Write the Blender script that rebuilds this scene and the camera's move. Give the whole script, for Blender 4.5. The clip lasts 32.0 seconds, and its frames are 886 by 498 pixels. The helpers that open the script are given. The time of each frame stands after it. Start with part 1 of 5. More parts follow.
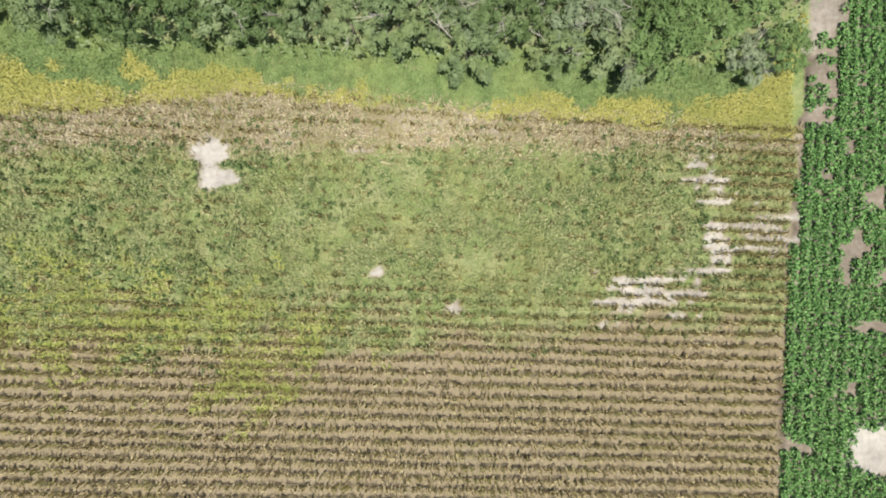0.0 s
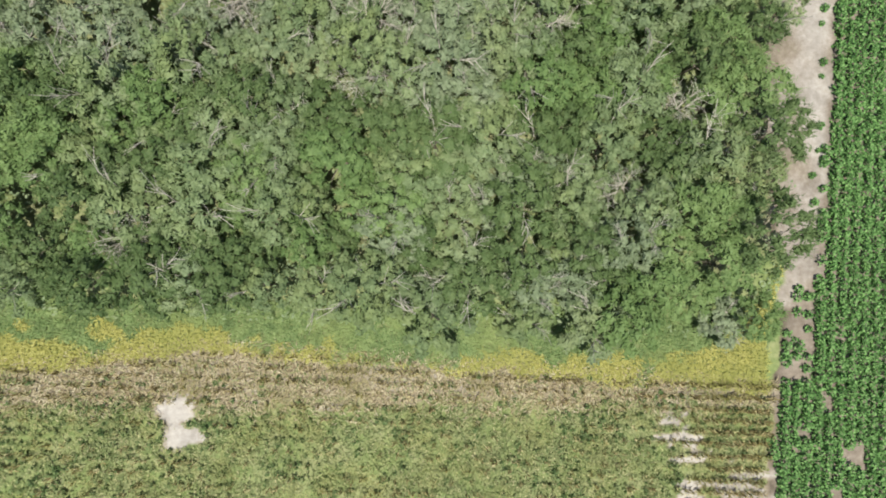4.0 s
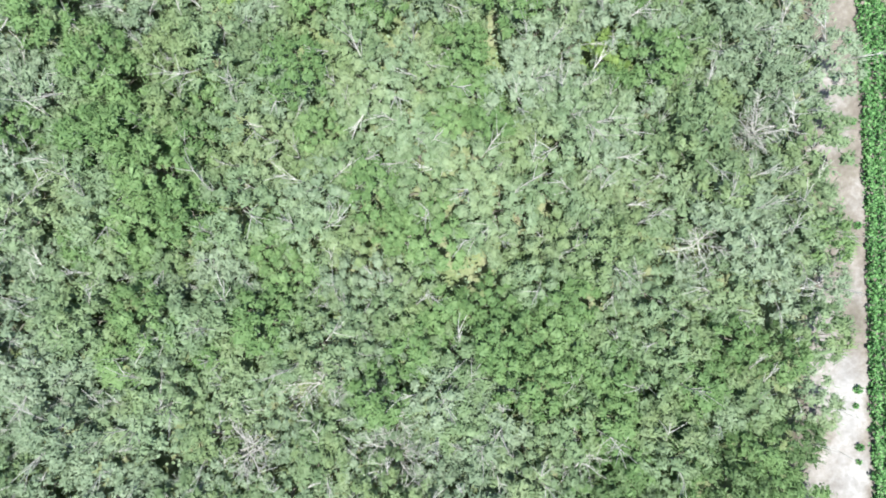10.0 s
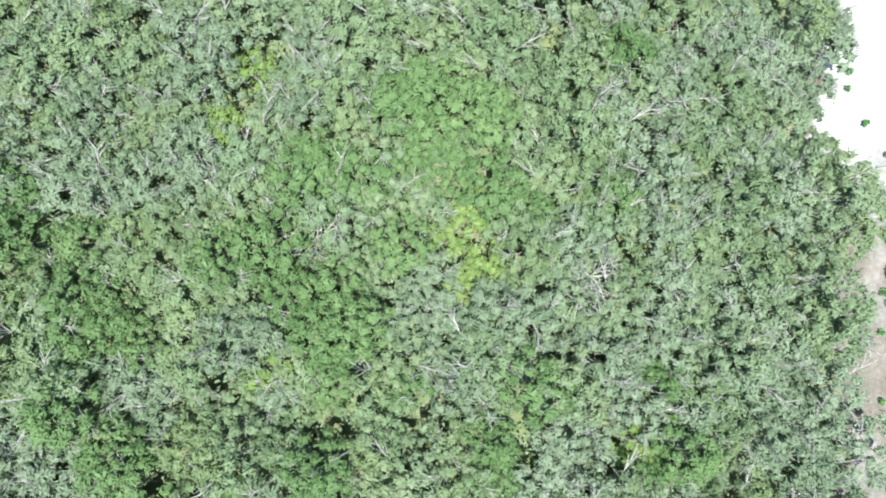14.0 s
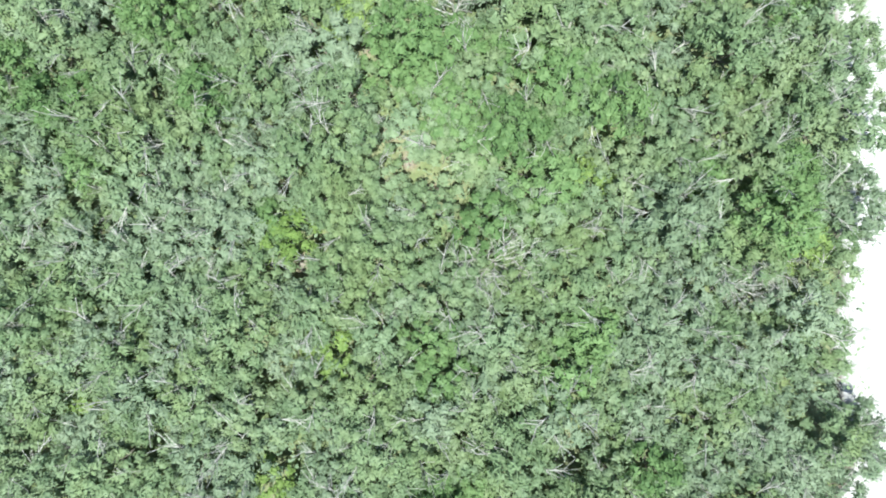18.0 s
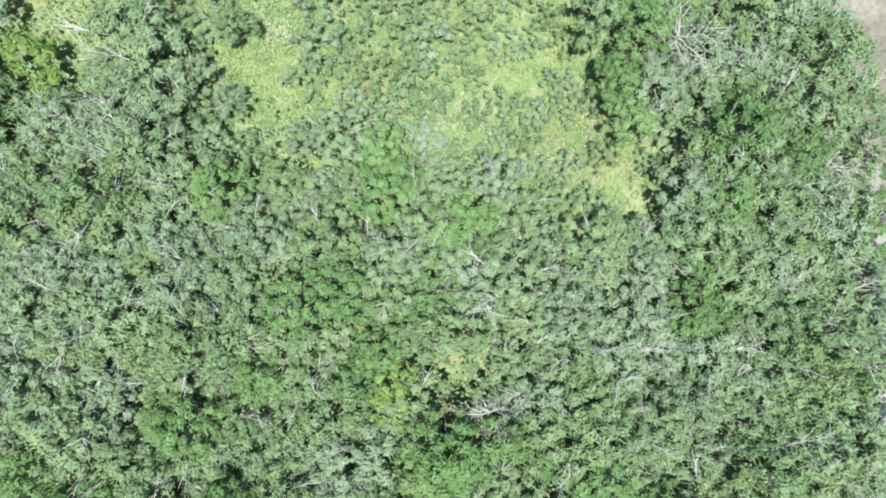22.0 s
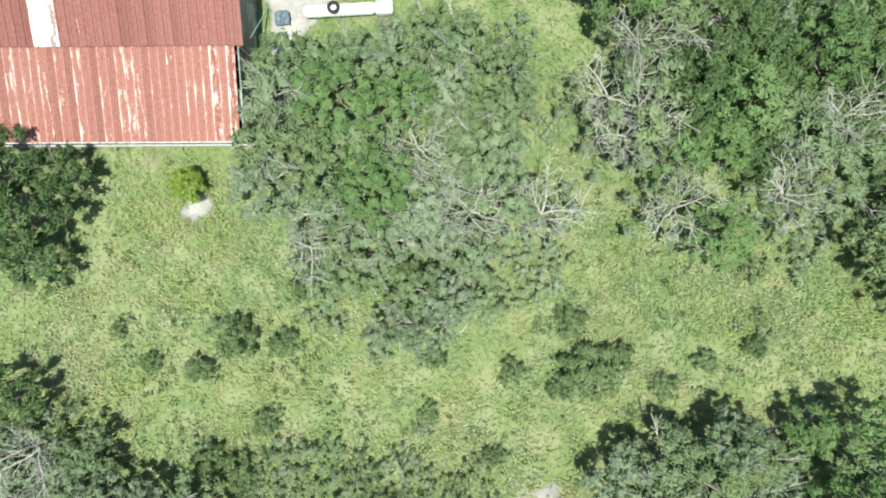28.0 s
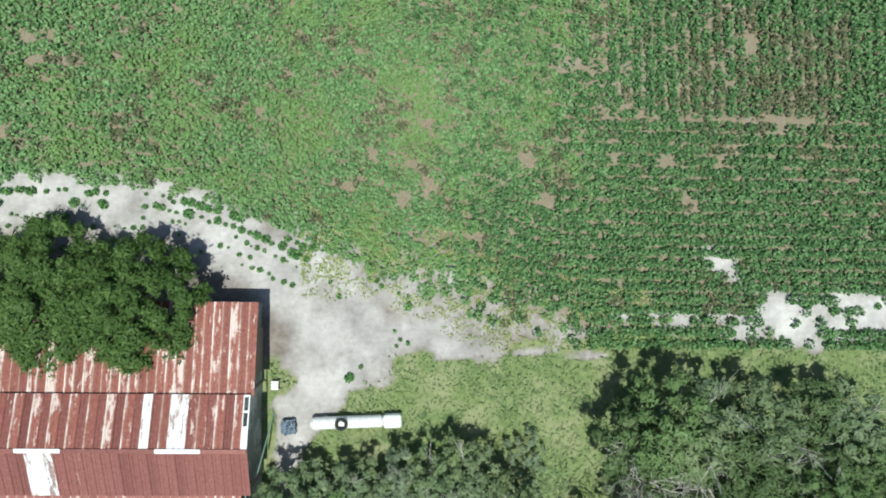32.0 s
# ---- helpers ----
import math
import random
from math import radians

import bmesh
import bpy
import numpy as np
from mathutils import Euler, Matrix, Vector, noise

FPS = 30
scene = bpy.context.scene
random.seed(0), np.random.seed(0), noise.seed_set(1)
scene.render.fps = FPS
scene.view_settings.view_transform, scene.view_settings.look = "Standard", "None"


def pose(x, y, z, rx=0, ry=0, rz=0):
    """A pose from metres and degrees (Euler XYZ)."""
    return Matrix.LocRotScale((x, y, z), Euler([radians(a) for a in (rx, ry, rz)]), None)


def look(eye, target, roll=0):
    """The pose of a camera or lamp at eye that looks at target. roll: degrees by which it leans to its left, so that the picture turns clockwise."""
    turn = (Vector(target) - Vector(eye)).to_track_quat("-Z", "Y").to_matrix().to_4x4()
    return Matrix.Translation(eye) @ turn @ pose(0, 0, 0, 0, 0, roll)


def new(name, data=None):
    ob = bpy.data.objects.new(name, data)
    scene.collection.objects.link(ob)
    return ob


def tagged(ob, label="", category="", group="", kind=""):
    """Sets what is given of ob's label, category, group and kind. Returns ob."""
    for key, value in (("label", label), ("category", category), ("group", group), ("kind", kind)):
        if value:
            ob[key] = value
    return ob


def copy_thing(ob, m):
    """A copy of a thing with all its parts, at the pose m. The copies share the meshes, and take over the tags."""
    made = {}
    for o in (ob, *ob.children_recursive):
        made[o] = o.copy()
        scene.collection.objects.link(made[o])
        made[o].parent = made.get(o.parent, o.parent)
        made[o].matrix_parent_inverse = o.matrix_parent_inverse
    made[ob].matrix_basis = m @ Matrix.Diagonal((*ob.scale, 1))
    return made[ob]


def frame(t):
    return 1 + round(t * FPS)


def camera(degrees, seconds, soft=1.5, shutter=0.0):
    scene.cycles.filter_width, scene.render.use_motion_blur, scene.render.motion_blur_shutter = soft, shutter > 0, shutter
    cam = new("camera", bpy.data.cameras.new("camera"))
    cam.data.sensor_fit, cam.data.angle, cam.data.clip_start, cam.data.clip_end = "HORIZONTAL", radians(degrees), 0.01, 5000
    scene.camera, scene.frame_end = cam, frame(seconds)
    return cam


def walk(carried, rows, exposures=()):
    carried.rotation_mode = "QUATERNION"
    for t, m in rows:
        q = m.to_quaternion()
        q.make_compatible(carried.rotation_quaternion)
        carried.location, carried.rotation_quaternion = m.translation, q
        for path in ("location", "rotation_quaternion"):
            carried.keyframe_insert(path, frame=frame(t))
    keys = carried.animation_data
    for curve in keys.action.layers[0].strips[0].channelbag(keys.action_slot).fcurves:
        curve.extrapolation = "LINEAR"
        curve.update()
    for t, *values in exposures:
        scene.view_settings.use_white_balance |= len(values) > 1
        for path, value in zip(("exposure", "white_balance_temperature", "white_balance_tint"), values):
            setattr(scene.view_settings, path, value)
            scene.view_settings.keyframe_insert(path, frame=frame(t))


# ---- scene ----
cam = camera(73.7, 32.0, 1.9)
EXPOSURES = [(0.0, 0.34, 7000, 6), (3.5, 0.28, 6950, 5), (6.0, 0.68, 6800, 6), (7.5, 1.0, 6350, 5), (13.0, 0.97, 5850, 4), (19.0, 0.93, 5880, -2), (22.0, 0.91, 5980, -3), (23.0, 0.92, 6050, 1),
             (24.0, 0.94, 6250, 6), (25.5, 0.97, 6350, 11), (28.0, 0.53, 6400, -4), (29.5, 0.53, 6150, -1), (30.1, 0.50, 6050, 1), (31.0, 0.37, 6100, 0), (32.0, 0.02, 6100, 0)]
PATH = [
    (0, -2.544, -0.081, 50.777, 0.433, -2.236, -0.366),
    (0.5, -1.667, 1.695, 50.719, 0.258, -2.064, -0.318),
    (1, -1.169, 3.598, 50.626, 0.306, -2.035, -0.324),
    (1.5, -0.603, 5.692, 50.595, 0.453, -1.862, -0.319),
    (2, -0.183, 8.039, 50.569, 0.657, -1.785, -0.230),
    (2.5, 0.236, 10.770, 50.589, 0.810, -1.648, -0.150),
    (3, 0.522, 13.633, 50.573, 1.269, -1.581, -0.056),
    (3.5, 0.784, 16.859, 50.673, 1.728, -1.497, 0.018),
    (5.5, 1.619, 32.375, 51.066, 2.692, -0.859, 0.013),
    (6, 1.525, 36.319, 51.206, 2.559, -0.916, -0.148),
    (6.5, 1.567, 38.878, 51.247, 2.800, -0.854, -0.031),
    (7, 1.674, 40.702, 51.270, 2.664, -0.646, 0.013),
    (7.5, 1.571, 42.425, 51.115, 2.440, -0.634, 0.099),
    (8, 1.192, 44.405, 50.871, 2.354, -0.819, 0.167),
    (8.5, 0.998, 46.393, 50.743, 2.686, -0.726, 0.017),
    (9, 0.834, 48.982, 50.679, 2.644, -0.610, -2.385),
    (9.5, 0.634, 52.082, 50.634, 2.572, -0.683, -2.927),
    (10, 0.370, 54.996, 50.598, 2.777, -0.831, -2.909),
    (10.5, 0.196, 58.183, 50.617, 2.888, -0.911, -2.857),
    (11, 0.092, 61.629, 50.660, 3.002, -0.924, -2.804),
    (11.5, -0.025, 65.179, 50.741, 3.253, -0.963, -2.780),
    (12, -0.058, 69.082, 50.817, 3.313, -0.893, -2.754),
    (12.5, -0.124, 73.004, 50.861, 3.512, -0.913, -2.815),
    (13, -0.270, 77.174, 50.885, 3.538, -0.972, -2.807),
    (13.5, -0.680, 81.269, 50.974, 3.818, -1.313, -2.740),
    (14, -0.216, 85.696, 51.148, 3.672, -0.819, -2.823),
    (14.5, 0.720, 90.511, 51.139, 3.252, 0.000, -3.344),
    (16.5, 1.275, 110.019, 51.593, 0.664, 0.533, -2.905),
    (17, 1.310, 114.430, 51.588, 0.306, 0.620, -3.097),
    (17.5, 1.198, 118.557, 51.504, 0.257, 0.503, -3.232),
    (18, 0.597, 123.099, 51.224, -0.270, -0.178, -3.391),
    (18.5, 0.336, 126.832, 51.004, 0.132, -0.408, -3.361),
    (19, -0.151, 130.386, 50.720, 0.753, -0.868, -3.404),
    (19.5, -0.373, 134.861, 50.565, 0.313, -1.051, -3.444),
    (20, -0.548, 138.589, 50.371, 0.752, -1.142, -3.356),
    (20.5, -0.629, 142.156, 50.180, 1.307, -1.115, -3.243),
    (21, -0.820, 146.266, 50.157, 1.109, -1.115, -3.254),
    (21.5, -1.019, 150.350, 49.967, 0.979, -1.187, -3.266),
    (22, -1.177, 154.251, 49.917, 1.071, -1.163, -3.258),
    (22.5, -1.045, 158.523, 49.817, 0.771, -0.881, -3.331),
    (23, -1.033, 162.371, 49.696, 1.001, -0.701, -3.340),
    (23.5, -1.321, 166.174, 49.554, 1.348, -0.817, -3.387),
    (24, -1.642, 170.146, 49.528, 1.454, -0.966, -3.433),
    (24.5, -1.855, 174.084, 49.432, 1.625, -0.996, -3.443),
    (25, -1.949, 178.131, 49.283, 1.622, -0.928, -3.394),
    (25.5, -1.900, 181.967, 49.220, 1.851, -0.684, -3.446),
    (27.5, -1.641, 199.727, 48.860, 0.092, 0.175, -3.387),
    (28, -1.349, 203.598, 49.015, 0.117, 0.558, -4.044),
    (28.5, -1.842, 207.689, 49.097, 0.072, -0.129, -4.150),
    (29, -2.460, 211.686, 49.032, 0.161, -0.976, -4.512),
    (29.5, -2.425, 215.691, 48.924, 0.338, -1.147, -4.450),
    (30, -2.247, 221.348, 48.834, 0.120, -1.320, -4.189),
    (30.1, -2.213, 222.306, 48.806, 0.112, -1.344, -4.133),
    (30.2, -2.110, 225.181, 48.721, 0.087, -1.417, -3.966),
    (30.5, -2.012, 227.919, 48.640, 0.063, -1.487, -3.806),
    (31, -1.938, 232.739, 48.503, -0.456, -1.657, -3.458),
    (31.5, -1.792, 236.621, 48.273, -1.347, -1.708, -3.082),
    (32, -1.767, 239.286, 48.151, -2.080, -1.714, -2.927),
]
walk(cam, [(t, pose(*place)) for t, *place in PATH], EXPOSURES)

# ---- sky and sun ----
world = bpy.data.worlds.new("sky")
scene.world = world
world.use_nodes = True
sky = world.node_tree.nodes.new("ShaderNodeTexSky")
sky.sky_type, sky.sun_disc = "NISHITA", False
sky.sun_elevation, sky.sun_rotation = radians(78.5), radians(180)
sky.altitude, sky.air_density, sky.dust_density, sky.ozone_density = 20, 1.0, 1.0, 1.0
world.node_tree.links.new(sky.outputs["Color"], world.node_tree.nodes["Background"].inputs["Color"])
world.node_tree.nodes["Background"].inputs["Strength"].default_value = 0.083
sun = new("sun", bpy.data.lights.new("sun", "SUN"))
sun.data.energy, sun.data.angle, sun.data.color = 4.8, radians(0.6), (1.0, 0.965, 0.90)
sun.matrix_world = look((0, 0, 200), (0.015 * 200, 0.205 * 200, 0))

# ---- small tools ----
rng = np.random.default_rng(7)


def value_noise(x, y, size, seed):
    """Smooth noise from 0 to 1 whose lumps are about size metres across."""
    lattice = np.random.default_rng(seed).random((128, 128))
    u, v = np.asarray(x) / size, np.asarray(y) / size
    i, j = np.floor(u).astype(int), np.floor(v).astype(int)
    a, b = u - i, v - j
    a, b = a * a * (3 - 2 * a), b * b * (3 - 2 * b)
    i0, i1, j0, j1 = i % 128, (i + 1) % 128, j % 128, (j + 1) % 128
    return (lattice[i0, j0] * (1 - a) + lattice[i1, j0] * a) * (1 - b) + (lattice[i0, j1] * (1 - a) + lattice[i1, j1] * a) * b


def lumps(x, y, size, seed):
    x, y = np.asarray(x, float), np.asarray(y, float)
    x, y = x * 0.81 - y * 0.59 + 0.35 * size * np.sin(y / size * 1.7), x * 0.59 + y * 0.81 + 0.35 * size * np.sin(x / size * 1.3)
    return (value_noise(x, y, size, seed) * 0.5 + value_noise(x, y, size * 0.45, seed + 1) * 0.3 + value_noise(x, y, size * 0.2, seed + 2) * 0.2)


def ramp(d, low, high):
    s = np.clip((np.asarray(d) - low) / (high - low), 0, 1)
    return s * s * (3 - 2 * s)


def beyond(x, y, trail):
    """Distance outside a trail of discs (x, y, radius) joined end to end; negative inside."""
    best = np.full(np.shape(x), 1e9)
    for (ax, ay, ar), (bx, by, br) in zip(trail, trail[1:]):
        dx, dy = bx - ax, by - ay
        s = np.clip(((x - ax) * dx + (y - ay) * dy) / max(dx * dx + dy * dy, 1e-6), 0, 1)
        best = np.minimum(best, np.hypot(x - ax - s * dx, y - ay - s * dy) - (ar + (br - ar) * s))
    return best


def spot(x, y, cx, cy, rx, ry):
    return np.hypot((x - cx) / rx, (y - cy) / ry)


def mesh_of(name, corners, material, sides=4, curl=None, toward=(0, 0, 1.0)):
    """A mesh of separate pieces from an array (n, sides, 3); curl = (own, out) rounds the shading of cupped leaves towards the sky or out of their clump."""
    corners = np.ascontiguousarray(corners, dtype=np.float32).reshape(-1, sides, 3)
    face = None
    if curl:
        face = np.cross(corners[:, 1] - corners[:, 0], corners[:, 2] - corners[:, 0])
        down = face[:, 2] < 0
        corners[down] = corners[down][:, ::-1]
        face[down] *= -1
        face /= np.linalg.norm(face, axis=1, keepdims=True) + 1e-9
        face = face * curl[0] + np.asarray(toward) * curl[1]
        face /= np.linalg.norm(face, axis=1, keepdims=True)
    corners = corners.reshape(-1, 3)
    n = len(corners) // sides
    me = bpy.data.meshes.new(name)
    me.vertices.add(n * sides)
    me.vertices.foreach_set("co", corners.ravel())
    me.loops.add(n * sides)
    me.loops.foreach_set("vertex_index", np.arange(n * sides, dtype=np.int32))
    me.polygons.add(n)
    me.polygons.foreach_set("loop_start", np.arange(0, n * sides, sides, dtype=np.int32))
    if curl:
        me.attributes.new("custom_normal", "FLOAT_VECTOR", "POINT").data.foreach_set("vector", np.repeat(face, sides, axis=0).astype(np.float32).ravel())
    me.update(calc_edges=True)
    me.materials.append(material)
    return me


def leaves(centres, length, width, r, upright=0.5, fold=0.25, outward=None, sides=4):
    """Lozenge leaves at the centres, turned at random; upright leans their faces to the sky."""
    n = len(centres)
    normal = r.normal(size=(n, 3))
    normal /= np.linalg.norm(normal, axis=1, keepdims=True)
    normal[:, 2] = np.abs(normal[:, 2]) + upright
    if outward is not None:
        normal = normal + outward
    normal /= np.linalg.norm(normal, axis=1, keepdims=True)
    along = np.cross(normal, r.normal(size=(n, 3)))
    along /= np.linalg.norm(along, axis=1, keepdims=True) + 1e-9
    side = np.cross(normal, along)
    a = along * (np.asarray(length) / 2)[:, None]
    b = side * (np.asarray(width) / 2)[:, None]
    lift = normal * (np.asarray(width) * fold)[:, None]
    if sides == 3:
        return np.stack([centres - a * 0.9 + b, centres - a * 0.9 - b, centres + a * 1.2], axis=1)
    return np.stack([centres - a, centres + b + lift, centres + a, centres - b + lift], axis=1)


def blades(roots, lean, height, width, r):
    """Bent grass or crop leaves: two quads each, from the root up and over."""
    n = len(roots)
    turn = r.random(n) * 2 * np.pi
    way = np.stack([np.cos(turn), np.sin(turn), np.zeros(n)], 1)
    side = np.stack([-np.sin(turn), np.cos(turn), np.zeros(n)], 1) * (np.asarray(width) / 2)[:, None]
    mid = roots + way * (np.asarray(lean) * 0.4)[:, None] + np.array([0, 0, 1.0]) * np.asarray(height)[:, None]
    tip = roots + way * np.asarray(lean)[:, None] + np.array([0, 0, 1.0]) * (np.asarray(height) * r.uniform(0.55, 1.05, n))[:, None]
    first = np.stack([roots - side * 0.6, roots + side * 0.6, mid + side, mid - side], 1)
    second = np.stack([mid - side, mid + side, tip + side * 0.25, tip - side * 0.25], 1)
    return np.concatenate([first, second])


def tube(path, radii, sides=5):
    """Quads of a tapered limb along a path."""
    path = np.asarray(path, float)
    rings = []
    for k in range(len(path)):
        d = path[min(k + 1, len(path) - 1)] - path[max(k - 1, 0)]
        d = d / (np.linalg.norm(d) + 1e-9)
        ref = np.array([1.0, 0, 0]) if abs(d[0]) < 0.8 else np.array([0, 1.0, 0])
        u = np.cross(d, ref)
        u /= np.linalg.norm(u)
        v = np.cross(d, u)
        ang = np.arange(sides) * 2 * np.pi / sides
        rings.append(path[k] + radii[k] * (np.cos(ang)[:, None] * u + np.sin(ang)[:, None] * v))
    quads = []
    for a, b in zip(rings, rings[1:]):
        for k in range(sides):
            m = (k + 1) % sides
            quads.append([a[k], a[m], b[m], b[k]])
    return quads


def limb(start, way, length, radius, r, steps=4, sag=0.15, bend=0.28):
    """A crooked path and its radii."""
    pts, rad, p, d = [np.array(start, float)], [radius], np.array(start, float), np.array(way, float)
    d = d / np.linalg.norm(d)
    for k in range(steps):
        d = d + r.normal(size=3) * bend + np.array([0, 0, -sag * 0.2])
        d /= np.linalg.norm(d)
        p = p + d * length / steps
        pts.append(p.copy())
        rad.append(radius * (1 - 0.8 * (k + 1) / steps))
    return pts, rad, d


def part(name, me, parent, label=""):
    ob = new(name, me)
    ob.parent = parent
    return tagged(ob, label)


def bm_mesh(name, bm, material):
    me = bpy.data.meshes.new(name)
    bm.to_mesh(me)
    bm.free()
    me.materials.append(material)
    return me


def add_box(bm, x0, x1, y0, y1, z0, z1, bevel=0.0):
    made = bmesh.ops.create_cube(bm, size=1.0, matrix=Matrix.LocRotScale(((x0 + x1) / 2, (y0 + y1) / 2, (z0 + z1) / 2), None, (abs(x1 - x0), abs(y1 - y0), abs(z1 - z0))))
    if bevel:
        edges = list({e for v in made["verts"] for e in v.link_edges})
        bmesh.ops.bevel(bm, geom=edges, offset=bevel, segments=1, affect="EDGES")


def add_rod(bm, a, b, r0, r1=None, sides=8):
    a, b = Vector(a), Vector(b)
    m = Matrix.Translation((a + b) / 2) @ (b - a).to_track_quat("Z", "Y").to_matrix().to_4x4()
    bmesh.ops.create_cone(bm, cap_ends=True, segments=sides, radius1=r0, radius2=r0 if r1 is None else r1, depth=(b - a).length, matrix=m)


# ---- materials ----
def material(name, rough=0.8, gloss=0.25, metal=0.0):
    m = bpy.data.materials.new(name)
    m.use_nodes = True
    nodes, links = m.node_tree.nodes, m.node_tree.links
    shade = nodes["Principled BSDF"]
    shade.inputs["Roughness"].default_value = rough
    shade.inputs["Specular IOR Level"].default_value = gloss
    shade.inputs["Metallic"].default_value = metal
    return m, nodes, links, shade


def add_noise(nodes, links, scale, detail=4.0, rough=0.6, where=None, stretch=(1, 1, 1)):
    tex = nodes.new("ShaderNodeTexNoise")
    tex.inputs["Scale"].default_value, tex.inputs["Detail"].default_value, tex.inputs["Roughness"].default_value = scale, detail, rough
    if where is not None:
        fit = nodes.new("ShaderNodeMapping")
        fit.inputs["Scale"].default_value = stretch
        links.new(where, fit.inputs["Vector"])
        links.new(fit.outputs["Vector"], tex.inputs["Vector"])
    return tex.outputs["Fac"]


def colours(nodes, links, fac, stops):
    r = nodes.new("ShaderNodeValToRGB")
    while len(r.color_ramp.elements) < len(stops):
        r.color_ramp.elements.new(0.5)
    for e, (p, c) in zip(r.color_ramp.elements, stops):
        e.position, e.color = p, (*c, 1)
    links.new(fac, r.inputs["Fac"])
    return r.outputs["Color"]


def blend(nodes, links, fac, a, b, how="MIX"):
    mix = nodes.new("ShaderNodeMix")
    mix.data_type, mix.blend_type = "RGBA", how
    for socket, value in ((mix.inputs[0], fac), (mix.inputs[6], a), (mix.inputs[7], b)):
        if isinstance(value, (int, float)):
            socket.default_value = value
        elif isinstance(value, tuple):
            socket.default_value = (*value, 1)
        else:
            links.new(value, socket)
    return mix.outputs[2]


def math_node(nodes, links, how, a, b):
    n = nodes.new("ShaderNodeMath")
    n.operation = how
    for socket, value in zip(n.inputs, (a, b)):
        if isinstance(value, (int, float)):
            socket.default_value = value
        else:
            links.new(value, socket)
    return n.outputs[0]


def bump(nodes, links, shade, height, strength, distance):
    b = nodes.new("ShaderNodeBump")
    b.inputs["Strength"].default_value, b.inputs["Distance"].default_value = strength, distance
    links.new(height, b.inputs["Height"])
    links.new(b.outputs["Normal"], shade.inputs["Normal"])


def leaf_material(name, stops, per_plant=0.35, patch=None, glow=0.27, mottle=0.0, speckle=0.0):
    """Foliage: each leaf, each plant and each patch of ground differs in colour; thin leaves let light through."""
    m, nodes, links, shade = material(name, 0.6, 0.22)
    geo, info = nodes.new("ShaderNodeNewGeometry"), nodes.new("ShaderNodeObjectInfo")
    soft = add_noise(nodes, links, 0.22, 2.0, 0.5, geo.outputs["Position"])
    a = math_node(nodes, links, "MULTIPLY", geo.outputs["Random Per Island"], 1 - per_plant)
    b = math_node(nodes, links, "MULTIPLY", info.outputs["Random"], per_plant)
    fac = math_node(nodes, links, "ADD", a, b)
    col = colours(nodes, links, fac, stops)
    if patch:
        mask = colours(nodes, links, soft, [(0.46, (0, 0, 0)), (0.62, (1, 1, 1))])
        col = blend(nodes, links, mask, col, blend(nodes, links, 0.65, col, patch))
    # random clump tones; the dark ones also paint in shade between plants
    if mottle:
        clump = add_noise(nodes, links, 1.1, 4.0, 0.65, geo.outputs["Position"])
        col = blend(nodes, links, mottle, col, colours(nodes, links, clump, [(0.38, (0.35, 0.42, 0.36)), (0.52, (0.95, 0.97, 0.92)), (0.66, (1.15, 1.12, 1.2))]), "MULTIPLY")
    if speckle:
        fine = add_noise(nodes, links, 0.9, 3.0, 0.6, geo.outputs["Position"])
        col = blend(nodes, links, speckle, col, colours(nodes, links, fine, [(0.34, (0.45, 0.55, 0.42)), (0.5, (0.95, 0.96, 0.9)), (0.66, (1.25, 1.2, 1.2))]), "MULTIPLY")
    links.new(col, shade.inputs["Base Color"])
    thin = nodes.new("ShaderNodeBsdfTranslucent")
    links.new(col, thin.inputs["Color"])
    mix = nodes.new("ShaderNodeMixShader")
    mix.inputs[0].default_value = glow
    links.new(shade.outputs[0], mix.inputs[1])
    links.new(thin.outputs[0], mix.inputs[2])
    links.new(mix.outputs[0], nodes["Material Output"].inputs["Surface"])
    return m


MESQUITE = leaf_material("mesquite_leaf", [(0.0, (0.165, 0.225, 0.115)), (0.5, (0.225, 0.295, 0.168)), (1.0, (0.29, 0.355, 0.22))], 0.5, (0.255, 0.31, 0.155), speckle=0.5)
EBONY_LEAF = leaf_material("ebony_leaf", [(0.0, (0.15, 0.21, 0.105)), (0.5, (0.205, 0.275, 0.142)), (1.0, (0.265, 0.33, 0.19))], 0.5, (0.235, 0.295, 0.13), speckle=0.5)
GREY_LEAF = leaf_material("grey_green_leaf", [(0.0, (0.18, 0.235, 0.14)), (0.5, (0.245, 0.305, 0.195)), (1.0, (0.31, 0.365, 0.25))], 0.5, speckle=0.5)
GREEN_LEAF = leaf_material("green_leaf", [(0.0, (0.115, 0.19, 0.07)), (0.5, (0.17, 0.26, 0.10)), (1.0, (0.235, 0.325, 0.14))], 0.5, speckle=0.5)
LIME_LEAF = leaf_material("lime_leaf", [(0.0, (0.17, 0.26, 0.065)), (0.5, (0.235, 0.32, 0.095)), (1.0, (0.30, 0.38, 0.135))], 0.4, speckle=0.5)
CITRUS_LEAF = leaf_material("citrus_leaf", [(0.0, (0.16, 0.235, 0.035)), (0.5, (0.235, 0.315, 0.055)), (1.0, (0.32, 0.40, 0.10))], 0.1)
OAK_LEAF = leaf_material("oak_leaf", [(0.0, (0.055, 0.105, 0.026)), (0.5, (0.095, 0.165, 0.045)), (1.0, (0.15, 0.235, 0.07))], 0.1, speckle=0.6)
COTTON_LEAF = leaf_material("cotton_leaf", [(0.0, (0.03, 0.085, 0.02)), (0.5, (0.105, 0.225, 0.068)), (1.0, (0.24, 0.42, 0.15))], 0.2, glow=0.14)
